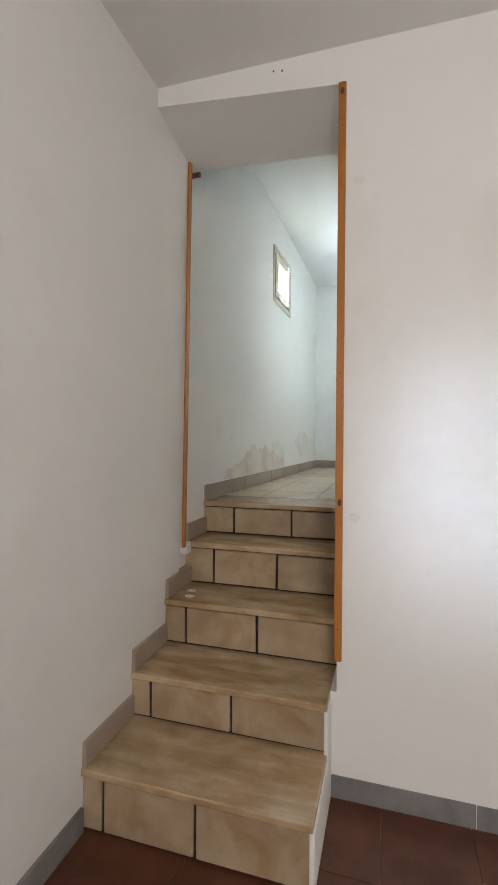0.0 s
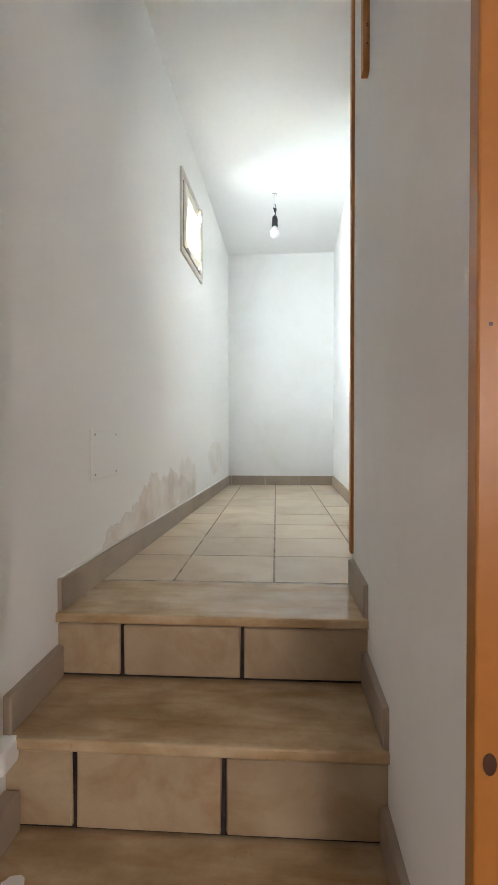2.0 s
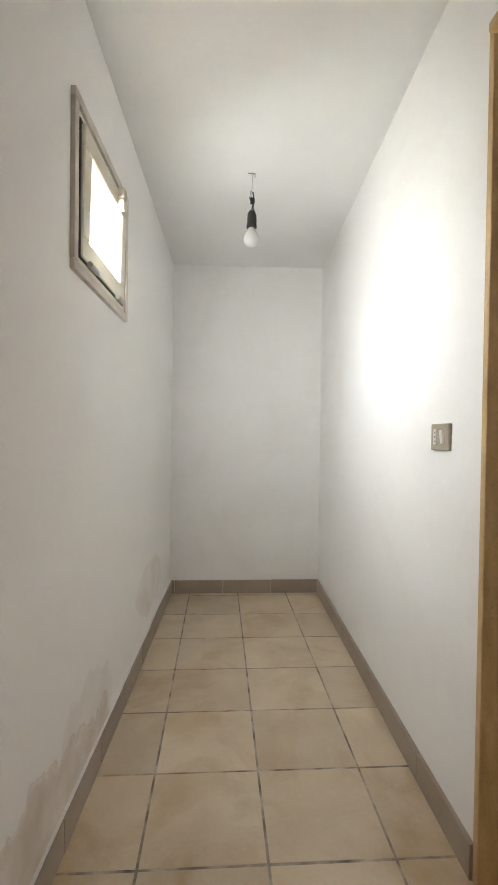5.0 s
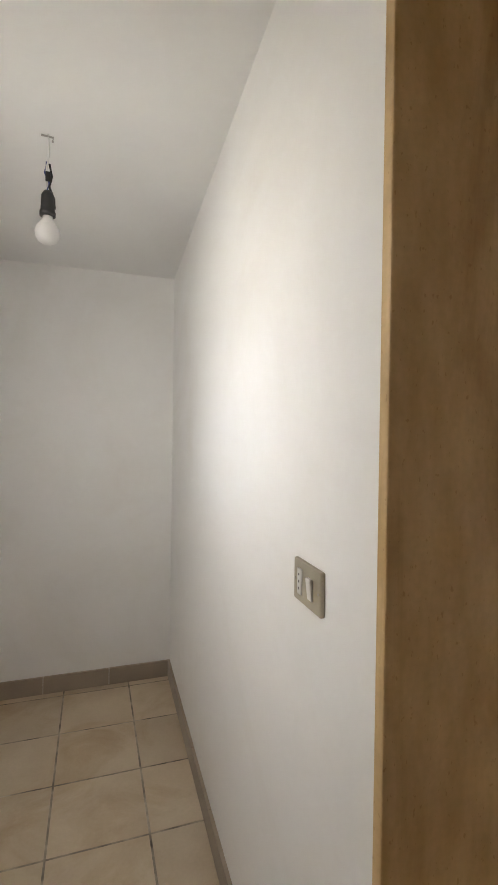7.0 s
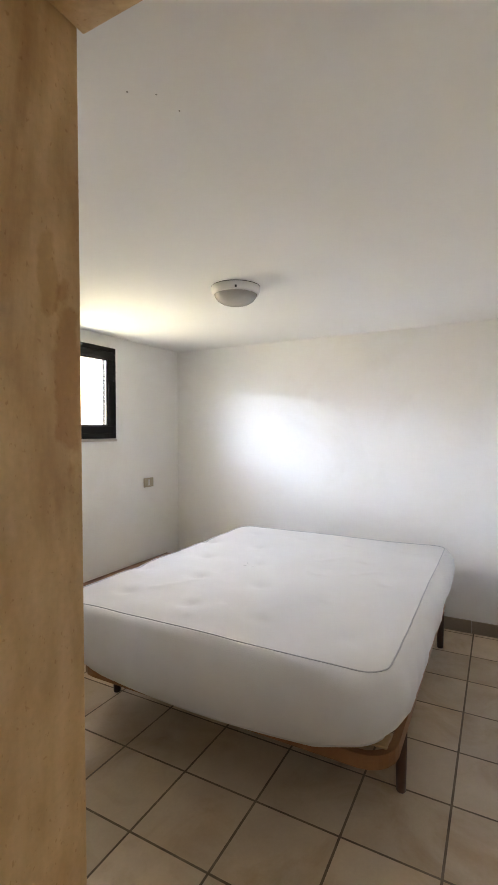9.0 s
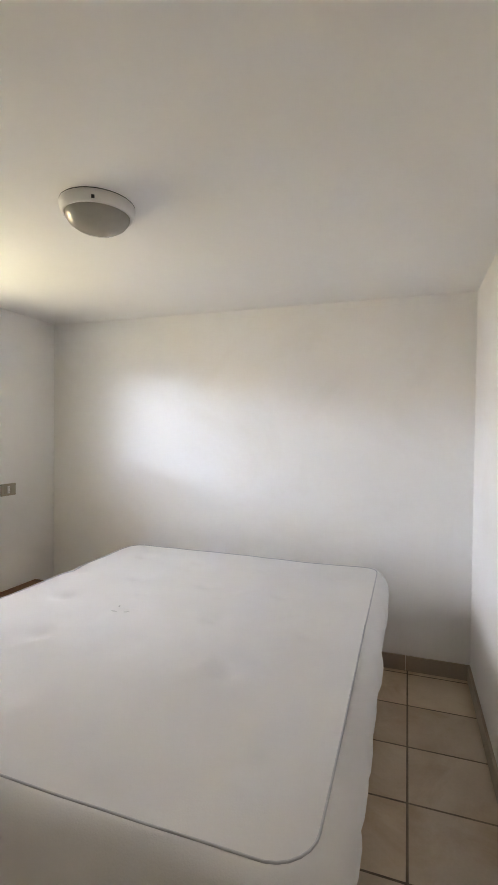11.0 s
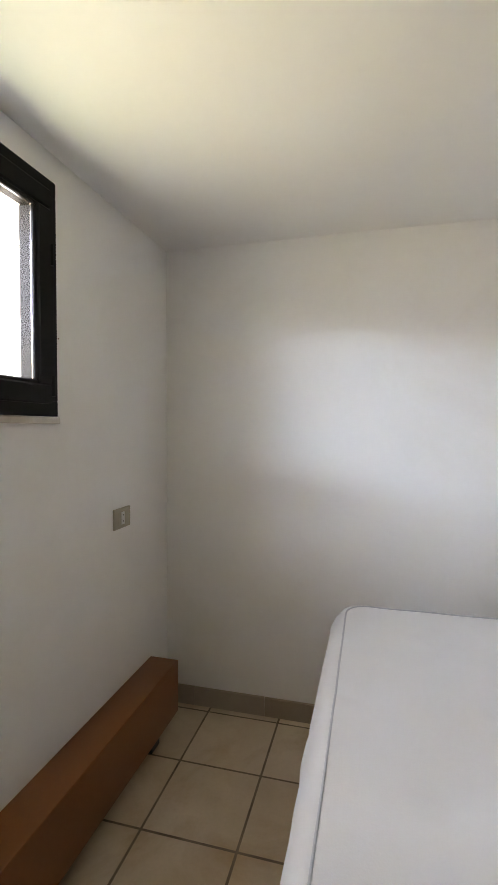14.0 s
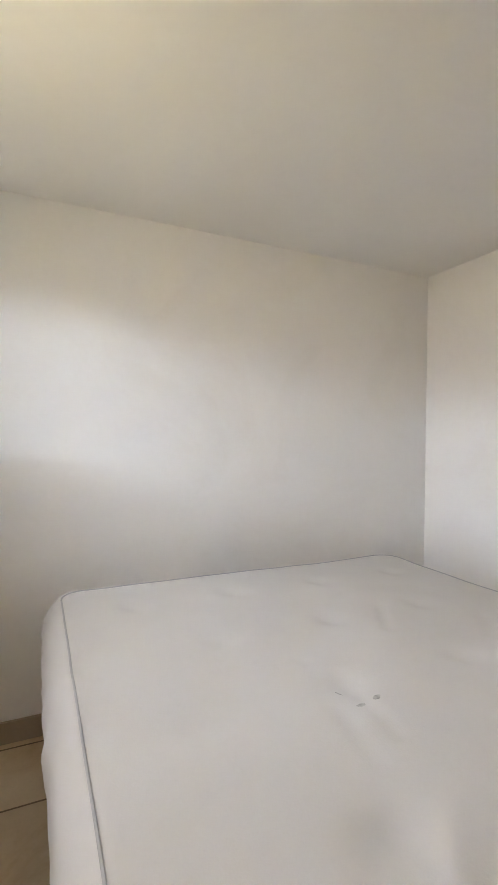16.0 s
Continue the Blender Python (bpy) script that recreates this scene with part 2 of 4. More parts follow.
def stains(m, colour, scale, lo, hi, stretch=(1, 1, 1), dots=0.0):
    """Adds broad darker stains, and pits, over a material's colour."""
    nt = m.node_tree
    b = nt.nodes["Principled BSDF"]
    src = b.inputs["Base Color"].links[0].from_socket
    geo = nt.nodes.new("ShaderNodeNewGeometry")
    mp = nt.nodes.new("ShaderNodeMapping")
    mp.inputs["Scale"].default_value = stretch
    nt.links.new(geo.outputs["Position"], mp.inputs["Vector"])
    n = nt.nodes.new("ShaderNodeTexNoise")
    n.inputs["Scale"].default_value = scale
    n.inputs["Detail"].default_value = 7
    n.inputs["Roughness"].default_value = 0.6
    n.inputs["Distortion"].default_value = 0.8
    nt.links.new(mp.outputs[0], n.inputs["Vector"])
    r = nt.nodes.new("ShaderNodeMapRange")
    r.inputs[1].default_value, r.inputs[2].default_value = lo, hi
    nt.links.new(n.outputs[0], r.inputs[0])
    mix = nt.nodes.new("ShaderNodeMix")
    mix.data_type = "RGBA"
    mix.blend_type = "MULTIPLY"
    mix.inputs[7].default_value = (*colour, 1)
    nt.links.new(r.outputs[0], mix.inputs[0])
    nt.links.new(src, mix.inputs[6])
    out = mix.outputs[2]
    if dots:
        v = nt.nodes.new("ShaderNodeTexNoise")
        v.inputs["Scale"].default_value = 150.0
        v.inputs["Detail"].default_value = 2
        mp2 = nt.nodes.new("ShaderNodeMapping")
        mp2.inputs["Scale"].default_value = (1, 1, 0.55)
        nt.links.new(geo.outputs["Position"], mp2.inputs["Vector"])
        nt.links.new(mp2.outputs[0], v.inputs["Vector"])
        r2 = nt.nodes.new("ShaderNodeMapRange")
        r2.inputs[1].default_value, r2.inputs[2].default_value = 0.66, 0.72
        nt.links.new(v.outputs[0], r2.inputs[0])
        mix2 = nt.nodes.new("ShaderNodeMix")
        mix2.data_type = "RGBA"
        mix2.blend_type = "MULTIPLY"
        mix2.inputs[7].default_value = (dots, dots * 0.9, dots * 0.8, 1)
        nt.links.new(r2.outputs[0], mix2.inputs[0])
        nt.links.new(out, mix2.inputs[6])
        out = mix2.outputs[2]
    nt.links.new(out, b.inputs["Base Color"])


stains(travertine, (0.70, 0.60, 0.48), 7.0, 0.46, 0.70, (1, 1, 0.55), 0.84)
stains(tread_mat, (0.78, 0.64, 0.48), 7.0, 0.46, 0.70, (0.5, 1.6, 1), 0.86)
stains(tile_mat, (0.80, 0.70, 0.57), 3.2, 0.48, 0.72)
stains(shaded_riser_mat, (0.78, 0.66, 0.52), 5.0, 0.46, 0.70)
stains(terracotta, (0.6, 0.5, 0.45), 4.0, 0.45, 0.7)
stains(pine, (0.72, 0.55, 0.45), 3.0, 0.5, 0.7, (1, 1, 0.2))
stains(plaster, (0.95, 0.94, 0.92), 1.6, 0.5, 0.75)
stains(grey_skirt, (0.75, 0.73, 0.7), 6.0, 0.45, 0.7)


def blotch(m, centre, radii, colour, rough=2.0):
    """One stain of its own shape at a place on a material."""
    nt = m.node_tree
    b = nt.nodes["Principled BSDF"]
    src = b.inputs["Base Color"].links[0].from_socket
    geo = nt.nodes.new("ShaderNodeNewGeometry")
    sub = nt.nodes.new("ShaderNodeVectorMath")
    sub.operation = "SUBTRACT"
    sub.inputs[1].default_value = centre
    nt.links.new(geo.outputs["Position"], sub.inputs[0])
    div = nt.nodes.new("ShaderNodeVectorMath")
    div.operation = "DIVIDE"
    div.inputs[1].default_value = radii
    nt.links.new(sub.outputs[0], div.inputs[0])
    ln = nt.nodes.new("ShaderNodeVectorMath")
    ln.operation = "LENGTH"
    nt.links.new(div.outputs[0], ln.inputs[0])
    n = nt.nodes.new("ShaderNodeTexNoise")
    n.inputs["Scale"].default_value = 31.0
    n.inputs["Detail"].default_value = 6
    nt.links.new(geo.outputs["Position"], n.inputs["Vector"])
    add = nt.nodes.new("ShaderNodeMath")
    add.operation = "MULTIPLY_ADD"
    add.inputs[1].default_value = rough
    nt.links.new(n.outputs[0], add.inputs[0])
    nt.links.new(ln.outputs["Value"], add.inputs[2])
    r = nt.nodes.new("ShaderNodeMapRange")
    r.inputs[1].default_value, r.inputs[2].default_value = 1.0 + rough * 0.5, 0.75 + rough * 0.5
    nt.links.new(add.outputs[0], r.inputs[0])
    mix = nt.nodes.new("ShaderNodeMix")
    mix.data_type = "RGBA"
    mix.blend_type = "MULTIPLY"
    mix.inputs[7].default_value = (*colour, 1)
    nt.links.new(r.outputs[0], mix.inputs[0])
    nt.links.new(src, mix.inputs[6])
    nt.links.new(mix.outputs[2], b.inputs["Base Color"])


blotch(travertine, (0.735, 0.912, 1.47), (0.030, 0.1, 0.16), (0.80, 0.70, 0.56), 1.4)
blotch(travertine, (0.70, 0.912, 1.62), (0.02, 0.1, 0.07), (0.86, 0.79, 0.70), 1.4)
stretch_noise(travertine, 2, 0.30)
stretch_noise(tread_mat, 0, 0.5)
stretch_noise(pine, 2, 0.12)
stretch_noise(box_wood, 0, 0.15)
stretch_noise(pale_wood, 0, 0.2)
pane_glass = glass_material("pane_glass")
lamp_glass = material("smoked_lamp_glass", (0.46, 0.44, 0.39), 0.14, var=0.05, scale=9, bump=0)
lamp_glass.node_tree.nodes["Principled BSDF"].inputs["Transmission Weight"].default_value = 0.2
bulb_glass = glass_material("bulb_glass", 0.35, (0.93, 0.92, 0.90))
bulb_glass.node_tree.nodes["Principled BSDF"].inputs["Transmission Weight"].default_value = 0.72

# ---------------------------------------------------------------- mesh helpers


def mesh_object(name, bm, mat, smooth=False):
    me = bpy.data.meshes.new(name)
    bmesh.ops.recalc_face_normals(bm, faces=bm.faces[:])
    bm.to_mesh(me)
    bm.free()
    me.materials.append(mat)
    if smooth:
        for p in me.polygons:
            p.use_smooth = True
    return new(name, me)


def part(name, bm, mat, parent, label="", smooth=False):
    ob = mesh_object(name, bm, mat, smooth)
    ob.parent = parent
    if label:
        ob["label"] = label
    return ob


def thing(name, label, category, group="", at=(0, 0, 0)):
    e = new(name)
    e.empty_display_size = 0.1
    e.location = at
    return tagged(e, label, category, group)


def box(x0, x1, y0, y1, z0, z1, bevel=0.0, seg=2, bm=None):
    bm = bm or bmesh.new()
    vs = [bm.verts.new((x, y, z)) for z in (z0, z1) for y in (y0, y1) for x in (x0, x1)]
    fs = [bm.faces.new([vs[i] for i in f]) for f in ((0, 2, 3, 1), (4, 5, 7, 6), (0, 1, 5, 4), (2, 6, 7, 3), (0, 4, 6, 2), (1, 3, 7, 5))]
    if bevel:
        es = list({e for f in fs for e in f.edges})
        bmesh.ops.bevel(bm, geom=es, offset=bevel, segments=seg, affect="EDGES", profile=0.5)
    return bm


def prism(pts, z0, z1, bm=None):
    """A plan polygon raised from z0 to z1."""
    bm = bm or bmesh.new()
    lo = [bm.verts.new((x, y, z0)) for x, y in pts]
    hi = [bm.verts.new((x, y, z1)) for x, y in pts]
    bm.faces.new(lo[::-1])
    bm.faces.new(hi)
    for i in range(len(pts)):
        j = (i + 1) % len(pts)
        bm.faces.new((lo[i], lo[j], hi[j], hi[i]))
    return bm


def tube(points, r, n=10, bm=None, closed=False):
    """A round bar along a line of points."""
    bm = bm or bmesh.new()
    pts = [Vector(p) for p in points]
    rings = []
    for i, p in enumerate(pts):
        if closed:
            d = pts[(i + 1) % len(pts)] - pts[i - 1]
        else:
            d = pts[min(i + 1, len(pts) - 1)] - pts[max(i - 1, 0)]
        d.normalize()
        a = d.orthogonal().normalized() if abs(d.z) > 0.99 else d.cross(Vector((0, 0, 1))).normalized()
        b = d.cross(a)
        rings.append([bm.verts.new(p + r * (math.cos(2 * math.pi * k / n) * a + math.sin(2 * math.pi * k / n) * b)) for k in range(n)])
    for i in range(len(rings) if closed else len(rings) - 1):
        A, B = rings[i], rings[(i + 1) % len(rings)]
        for k in range(n):
            bm.faces.new((A[k], A[(k + 1) % n], B[(k + 1) % n], B[k]))
    if not closed:
        bm.faces.new(rings[0][::-1])
        bm.faces.new(rings[-1])
    return bm


def lathe(profile, cx, cy, n=40, bm=None):
    """A profile of (radius, z) turned about an upright axis."""
    bm = bm or bmesh.new()
    rings = []
    for r, z in profile:
        if r < 1e-5:
            rings.append([bm.verts.new((cx, cy, z))])
        else:
            rings.append([bm.verts.new((cx + r * math.cos(2 * math.pi * k / n), cy + r * math.sin(2 * math.pi * k / n), z)) for k in range(n)])
    for A, B in zip(rings, rings[1:]):
        for k in range(n):
            q = [A[k % len(A)], A[(k + 1) % len(A)], B[(k + 1) % len(B)], B[k % len(B)]]
            q = list(dict.fromkeys(q))
            if len(q) > 2:
                bm.faces.new(q)
    return bm


def wall(name, p0, p1, z0, z1, thick, mat, holes=(), label="", cat="wall"):
    """A wall whose room face runs from p0 to p1, thick to the right hand side of that way, with holes (u0, u1, za, zb)."""
    p0, p1 = Vector((*p0, 0)), Vector((*p1, 0))
    d = (p1 - p0)
    L = d.length
    d.normalize()
    nrm = Vector((d.y, -d.x, 0)) * thick
    us = sorted({0.0, L, *(h[0] for h in holes), *(h[1] for h in holes)})
    zs = sorted({z0, z1, *(h[2] for h in holes), *(h[3] for h in holes)})
    bm = bmesh.new()
    cache = {}

    def v(i, j, k):
        key = (i, j, k)
        if key not in cache:
            p = p0 + d * us[i] + nrm * k
            cache[key] = bm.verts.new((p.x, p.y, zs[j]))
        return cache[key]

    def solid(i, j):
        if not (0 <= i < len(us) - 1 and 0 <= j < len(zs) - 1):
            return False
        u, z = (us[i] + us[i + 1]) / 2, (zs[j] + zs[j + 1]) / 2
        return not any(a < u < b and c < z < e for a, b, c, e in holes)

    for i in range(len(us) - 1):
        for j in range(len(zs) - 1):
            if not solid(i, j):
                continue
            for k in (0, 1):
                bm.faces.new((v(i, j, k), v(i + 1, j, k), v(i + 1, j + 1, k), v(i, j + 1, k)))
            for (di, dj, a, b) in ((-1, 0, (i, j), (i, j + 1)), (1, 0, (i + 1, j), (i + 1, j + 1)), (0, -1, (i, j), (i + 1, j)), (0, 1, (i, j + 1), (i + 1, j + 1))):
                if not solid(i + di, j + dj):
                    bm.faces.new((v(*a, 0), v(*b, 0), v(*b, 1), v(*a, 1)))
    ob = mesh_object(name, bm, mat)
    return tagged(ob, label or "white painted plaster wall", cat, kind="structure")


def sheet(name, corners, thick, mat, label, cat):
    """A ceiling over four corners (x, y, z), thick upwards."""
    bm = bmesh.new()
    lo = [bm.verts.new(c) for c in corners]
    hi = [bm.verts.new((c[0], c[1], c[2] + thick)) for c in corners]
    bm.faces.new(lo)
    bm.faces.new(hi)
    for i in range(4):
        j = (i + 1) % 4
        bm.faces.new((lo[i], lo[j], hi[j], hi[i]))
    return tagged(mesh_object(name, bm, mat), label, cat, kind="structure")


# ---------------------------------------------------------------- plan
T = 0.333
LOW = -0.99          # floor of the lower room
LOWC = 1.815          # its ceiling
XS = 0.235           # stair side of the block between stair and bedroom
YF = -0.99           # front face of the lower room's wall
YB = 3.05            # corridor's end wall
XE, YN, YS = 3.685, 2.915, 0.108   # bedroom's east, north and south walls
XW = 0.77            # bedroom's west wall
BC = 2.115           # bedroom's ceiling
TOP = 2.7


def west_x(y):
    return -0.59 + 0.037 * (y + 0.3) if y > -0.3 else -0.59 + 0.0075 * (-0.3 - y)


def lean_x(z):
    """The old wall of the lower room leans inwards."""
    return -0.582 + 0.0225 * (z + 0.9)


def block_x(y):
    """The stair side of the block drifts away from the stair."""
    return XS + 0.019 * (y - YF) / 0.99


def east_x(y):
    return 0.503 + 0.028 * (y - 0.92)


# west wall in three stretches
wall("wall_west", (west_x(YB + 0.3), YB + 0.3), (-0.59, -0.3), LOW - 0.3, TOP, 0.32, damp_plaster,
     [(YB + 0.3 - 1.665, YB + 0.3 - 1.095, 1.555, 1.985)], "white painted plaster wall with damp patches low down")
wall("wall_west_stair", (-0.59, -0.3), (-0.59, -0.66), LOW - 0.3, TOP, 0.32, plaster)
bm = bmesh.new()
lv = [bm.verts.new((x, y, z)) for z in (LOW - 0.3, TOP) for x, y in ((lean_x(z), -0.66), (lean_x(z), -5.3), (-0.92, -5.3), (-0.92, -0.66))]
for f in ((0, 1, 2, 3), (4, 5, 6, 7), (0, 1, 5, 4), (1, 2, 6, 5), (2, 3, 7, 6), (3, 0, 4, 7)):
    bm.faces.new([lv[k] for k in f])
tagged(mesh_object("wall_west_low", bm, plaster), "slightly leaning white plaster wall", "wall", kind="structure")
wall("wall_north_corridor", (-0.9, YB), (0.9, YB), LOW - 0.3, TOP, -0.25, plaster)
wall("wall_corridor_east", (east_x(YB), YB), (east_x(0.92), 0.92), LOW - 0.3, TOP, -0.255, plaster)
# block between stair and bedroom, with the doorway beyond it
mesh = prism([(XS, YF), (1.2, YF), (1.2, 0.0), (block_x(0.0), 0.0)], LOW - 0.3, TOP)
tagged(mesh_object("wall_stair_block", mesh, plaster), "white painted plaster wall beside the stairs", "wall", kind="structure")
tagged(mesh_object("wall_over_door", box(0.503, 0.757, YS, 0.92, 2.076, TOP), plaster), "white plaster wall above the doorway", "wall", kind="structure")
bm = bmesh.new()
cols = [(-0.75 + (XS + 0.75) * k / 12) for k in range(13)]
grid = []
for r in range(7):
    v = r / 6
    grid.append([bm.verts.new((x, YF + (-0.62 - YF) * v, (1.738 + (1.675 - 1.738) * max(0.0, (x + 0.52) / (XS + 0.52))) * (1 - v) + (1.668 - 0.028 * max(0.0, (x + 0.52) / (XS + 0.52))) * v)) for x in cols])
for A, B in zip(grid, grid[1:]):
    for k in range(12):
        bm.faces.new((A[k], A[k + 1], B[k + 1], B[k]))
up = [bm.verts.new(c) for c in ((-0.75, YF, TOP), (XS, YF, TOP), (XS, -0.62, TOP), (-0.75, -0.62, TOP))]
bm.faces.new(up)
bm.faces.new(grid[0] + [up[1], up[0]])
bm.faces.new(grid[-1] + [up[2], up[3]])
bm.faces.new([row[-1] for row in grid] + [up[2], up[1]])
bm.faces.new([row[0] for row in grid] + [up[3], up[0]])
tagged(mesh_object("wall_lintel", bm, plaster), "white plastered lintel over the stairs", "wall", kind="structure")
wall("wall_front_low", (1.2, YF), (3.2, YF), LOW - 0.3, TOP, -0.3, plaster)
wall("wall_east_low", (3.2, YF), (3.2, -5.0), LOW - 0.3, TOP, -0.3, plaster)
wall("wall_south_low", (3.5, -5.0), (-0.9, -5.0), LOW - 0.3, TOP, -0.3, plaster, [(1.55, 2.55, 0.05, 1.45)])
# bedroom
wall("wall_south_bedroom", (0.495, YS), (XE + 0.3, YS), LOW - 0.3, TOP, 0.108, plaster)
wall("wall_east_bedroom", (XE, YN + 0.3), (XE, YS), LOW - 0.3, TOP, -0.3, plaster)
wall("wall_north_bedroom", (XW - 0.02, YN), (XE + 0.3, YN), LOW - 0.3, TOP, -0.3, plaster, [(2.02 - XW + 0.02, 2.885 - XW + 0.02, 1.332, 2.023)])

# unseen panel, added behind the low window to keep outdoor light out
tagged(mesh_object("shutter_low", box(0.9, 2.0, -5.36, -5.31, 0.0, 1.5), plaster), "unseen white panel closing off the lower window", "shutter", kind="structure")
bm = bmesh.new()
corner = [(-0.8, -0.6, 2.37), (0.56, -0.6, 2.47), (0.7, YB + 0.1, 2.26), (-0.7, YB + 0.1, 2.25)]
grid = []
for i in range(13):
    row = []
    for j in range(7):
        u, v = i / 12, j / 6
        row.append([sum(w * c[k] for w, c in zip(((1 - u) * (1 - v), (1 - u) * v, u * v, u * (1 - v)), corner)) for k in range(3)])
    grid.append(row)
low = [[bm.verts.new(p) for p in row] for row in grid]
high = [[bm.verts.new((p[0], p[1], p[2] + 0.1)) for p in row] for row in grid]
for i in range(12):
    for j in range(6):
        bm.faces.new((low[i][j], low[i + 1][j], low[i + 1][j + 1], low[i][j + 1]))
        bm.faces.new((high[i][j], high[i][j + 1], high[i + 1][j + 1], high[i + 1][j]))
tagged(mesh_object("ceiling_corridor", bm, ceiling_paint, True), "white painted corridor ceiling", "ceiling", kind="structure")
sheet("ceiling_bedroom", [(0.62, YS - 0.05, BC), (XE + 0.1, YS - 0.05, BC), (XE + 0.1, YN + 0.1, BC), (0.62, YN + 0.1, BC)], 0.1, ceiling_paint, "white painted bedroom ceiling", "ceiling")
sheet("ceiling_low", [(-0.8, -5.1, LOWC), (3.4, -5.1, LOWC), (3.4, YF + 0.05, LOWC), (-0.8, YF + 0.05, LOWC)], 0.1, ceiling_paint, "white painted lower room ceiling", "ceiling")
tagged(mesh_object("roof", box(-0.95, XE + 0.32, -5.4, YN + 0.32, TOP, TOP + 0.15), render_mat), "plain flat roof slab", "roof", kind="structure")

floor = tagged(mesh_object("floor", box(-0.62, 0.8, -0.27, YB + 0.05, -0.2, -0.0004), grout), "beige ceramic tile floor with dark joints", "floor", kind="structure")
floor_bed = tagged(mesh_object("floor_bedroom", box(0.8, XE + 0.1, YS - 0.05, YN + 0.05, -0.2, -0.0004), grout_bed), "beige ceramic tile floor with dark joints", "floor", kind="structure")
floor_low = tagged(mesh_object("floor_low", box(-0.7, 3.3, -5.1, -0.9, LOW - 0.2, LOW - 0.003), grout_bed), "worn terracotta tile floor", "floor", kind="structure")
bm = bmesh.new()
prev = None
for r in (0.5, 12, 25, 40, 60, 90, 130, 180, 260, 420, 700):
    h = LOW - 0.3 + (0 if r < 26 else (r - 25) * 0.215)
    row = [bm.verts.new((r * math.cos(2 * math.pi * k / 48), r * math.sin(2 * math.pi * k / 48), h * (1 + (0.10 * noise.noise(Vector((k * 0.7, r * 0.01, 0))) if r > 40 else 0)))) for k in range(48)]
    if prev:
        for k in range(48):
            bm.faces.new((prev[k], prev[(k + 1) % 48], row[(k + 1) % 48], row[k]))
    else:
        bm.faces.new(row)
    prev = row
ground = tagged(mesh_object("ground", bm, ground_mat), "dry sunlit grass rising to low hills outside", "ground", kind="structure")


# ---------------------------------------------------------------- stairs
NOSE_Y = [-1.405, -1.095, -0.81, -0.55, -0.30]
NOSE_Z = [-0.772, -0.59, -0.388, -0.178, 0.0]
stairs = tagged(new("stairs"), "five beige tiled steps with travertine treads", "stairs", kind="structure")
for k in range(5):
    y, z = NOSE_Y[k], NOSE_Z[k]
    zb = NOSE_Z[k - 1] if k else LOW
    back = NOSE_Y[k + 1] + 0.03 if k < 4 else -0.006
    right = 0.213 if k < 2 else XS + 0.03
    left = -0.62
    part("step_core", box(left, right - 0.012, y + 0.0235, back, zb - 0.02, z - 0.028), old_joint, stairs)
    tread = part("tread", box(left, right, y, back, z - 0.026, z, 0.005), tread_mat, stairs, "honey travertine tread")
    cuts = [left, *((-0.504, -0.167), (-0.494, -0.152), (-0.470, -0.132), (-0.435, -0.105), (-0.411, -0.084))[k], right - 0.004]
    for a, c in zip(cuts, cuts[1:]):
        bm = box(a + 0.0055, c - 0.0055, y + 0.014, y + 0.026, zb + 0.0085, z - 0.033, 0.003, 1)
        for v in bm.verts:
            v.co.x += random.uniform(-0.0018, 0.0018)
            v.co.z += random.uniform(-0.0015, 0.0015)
        part("riser_tile", bm, shaded_riser_mat, stairs)
    wx = west_x(y) if k > 2 else lean_x(z)
    if k < 4:
        part("skirting_piece", box(-0.62, wx + 0.016, y + 0.006, NOSE_Y[k + 1] + 0.012, z + 0.001, z + 0.088, 0.003, 1), skirt_mat, stairs)
    if k > 1:
        y0 = max(y + 0.006, YF + 0.003)
        y1 = NOSE_Y[k + 1] + 0.012 if k < 4 else -0.03
        part("skirting_piece", box(block_x(y0) - 0.012, XS + 0.04, y0, y1, z + 0.001, z + 0.09, 0.003, 1), skirt_mat, stairs)
    if k < 2:
        # plastered cheek at the open end of the two lowest steps
        part("plaster_cheek", box(right - 0.012, right + 0.004, y + 0.008, YF + 0.005 if k else NOSE_Y[1] + 0.02, LOW - 0.01, z - 0.028, 0.003, 1), plaster, stairs, "white plastered step end")
part("plaster_cheek", box(0.19, XS + 0.01, YF + 0.001, NOSE_Y[2] + 0.02, LOW, NOSE_Z[1] - 0.002), plaster, stairs)
# worn plaster patch and two paint spots on the treads
for cx, cy, r in ((-0.50, -0.66, 0.026), (-0.478, -0.735, 0.03)):
    pts = [(cx + r * (0.8 + 0.35 * random.random()) * math.cos(a) * 0.9, cy + r * (0.8 + 0.35 * random.random()) * math.sin(a) * 0.7) for a in [i * 2 * math.pi / 14 for i in range(14)]]
    part("paint_spot", prism(pts, NOSE_Z[2] - 0.001, NOSE_Z[2] + 0.0012), plaster, stairs, "white paint spot")
part("mortar_patch", box(-0.60, -0.556, -0.60, -0.535, NOSE_Z[3] - 0.055, NOSE_Z[3] + 0.003, 0.010, 3), plaster, stairs, "rough plaster patch")

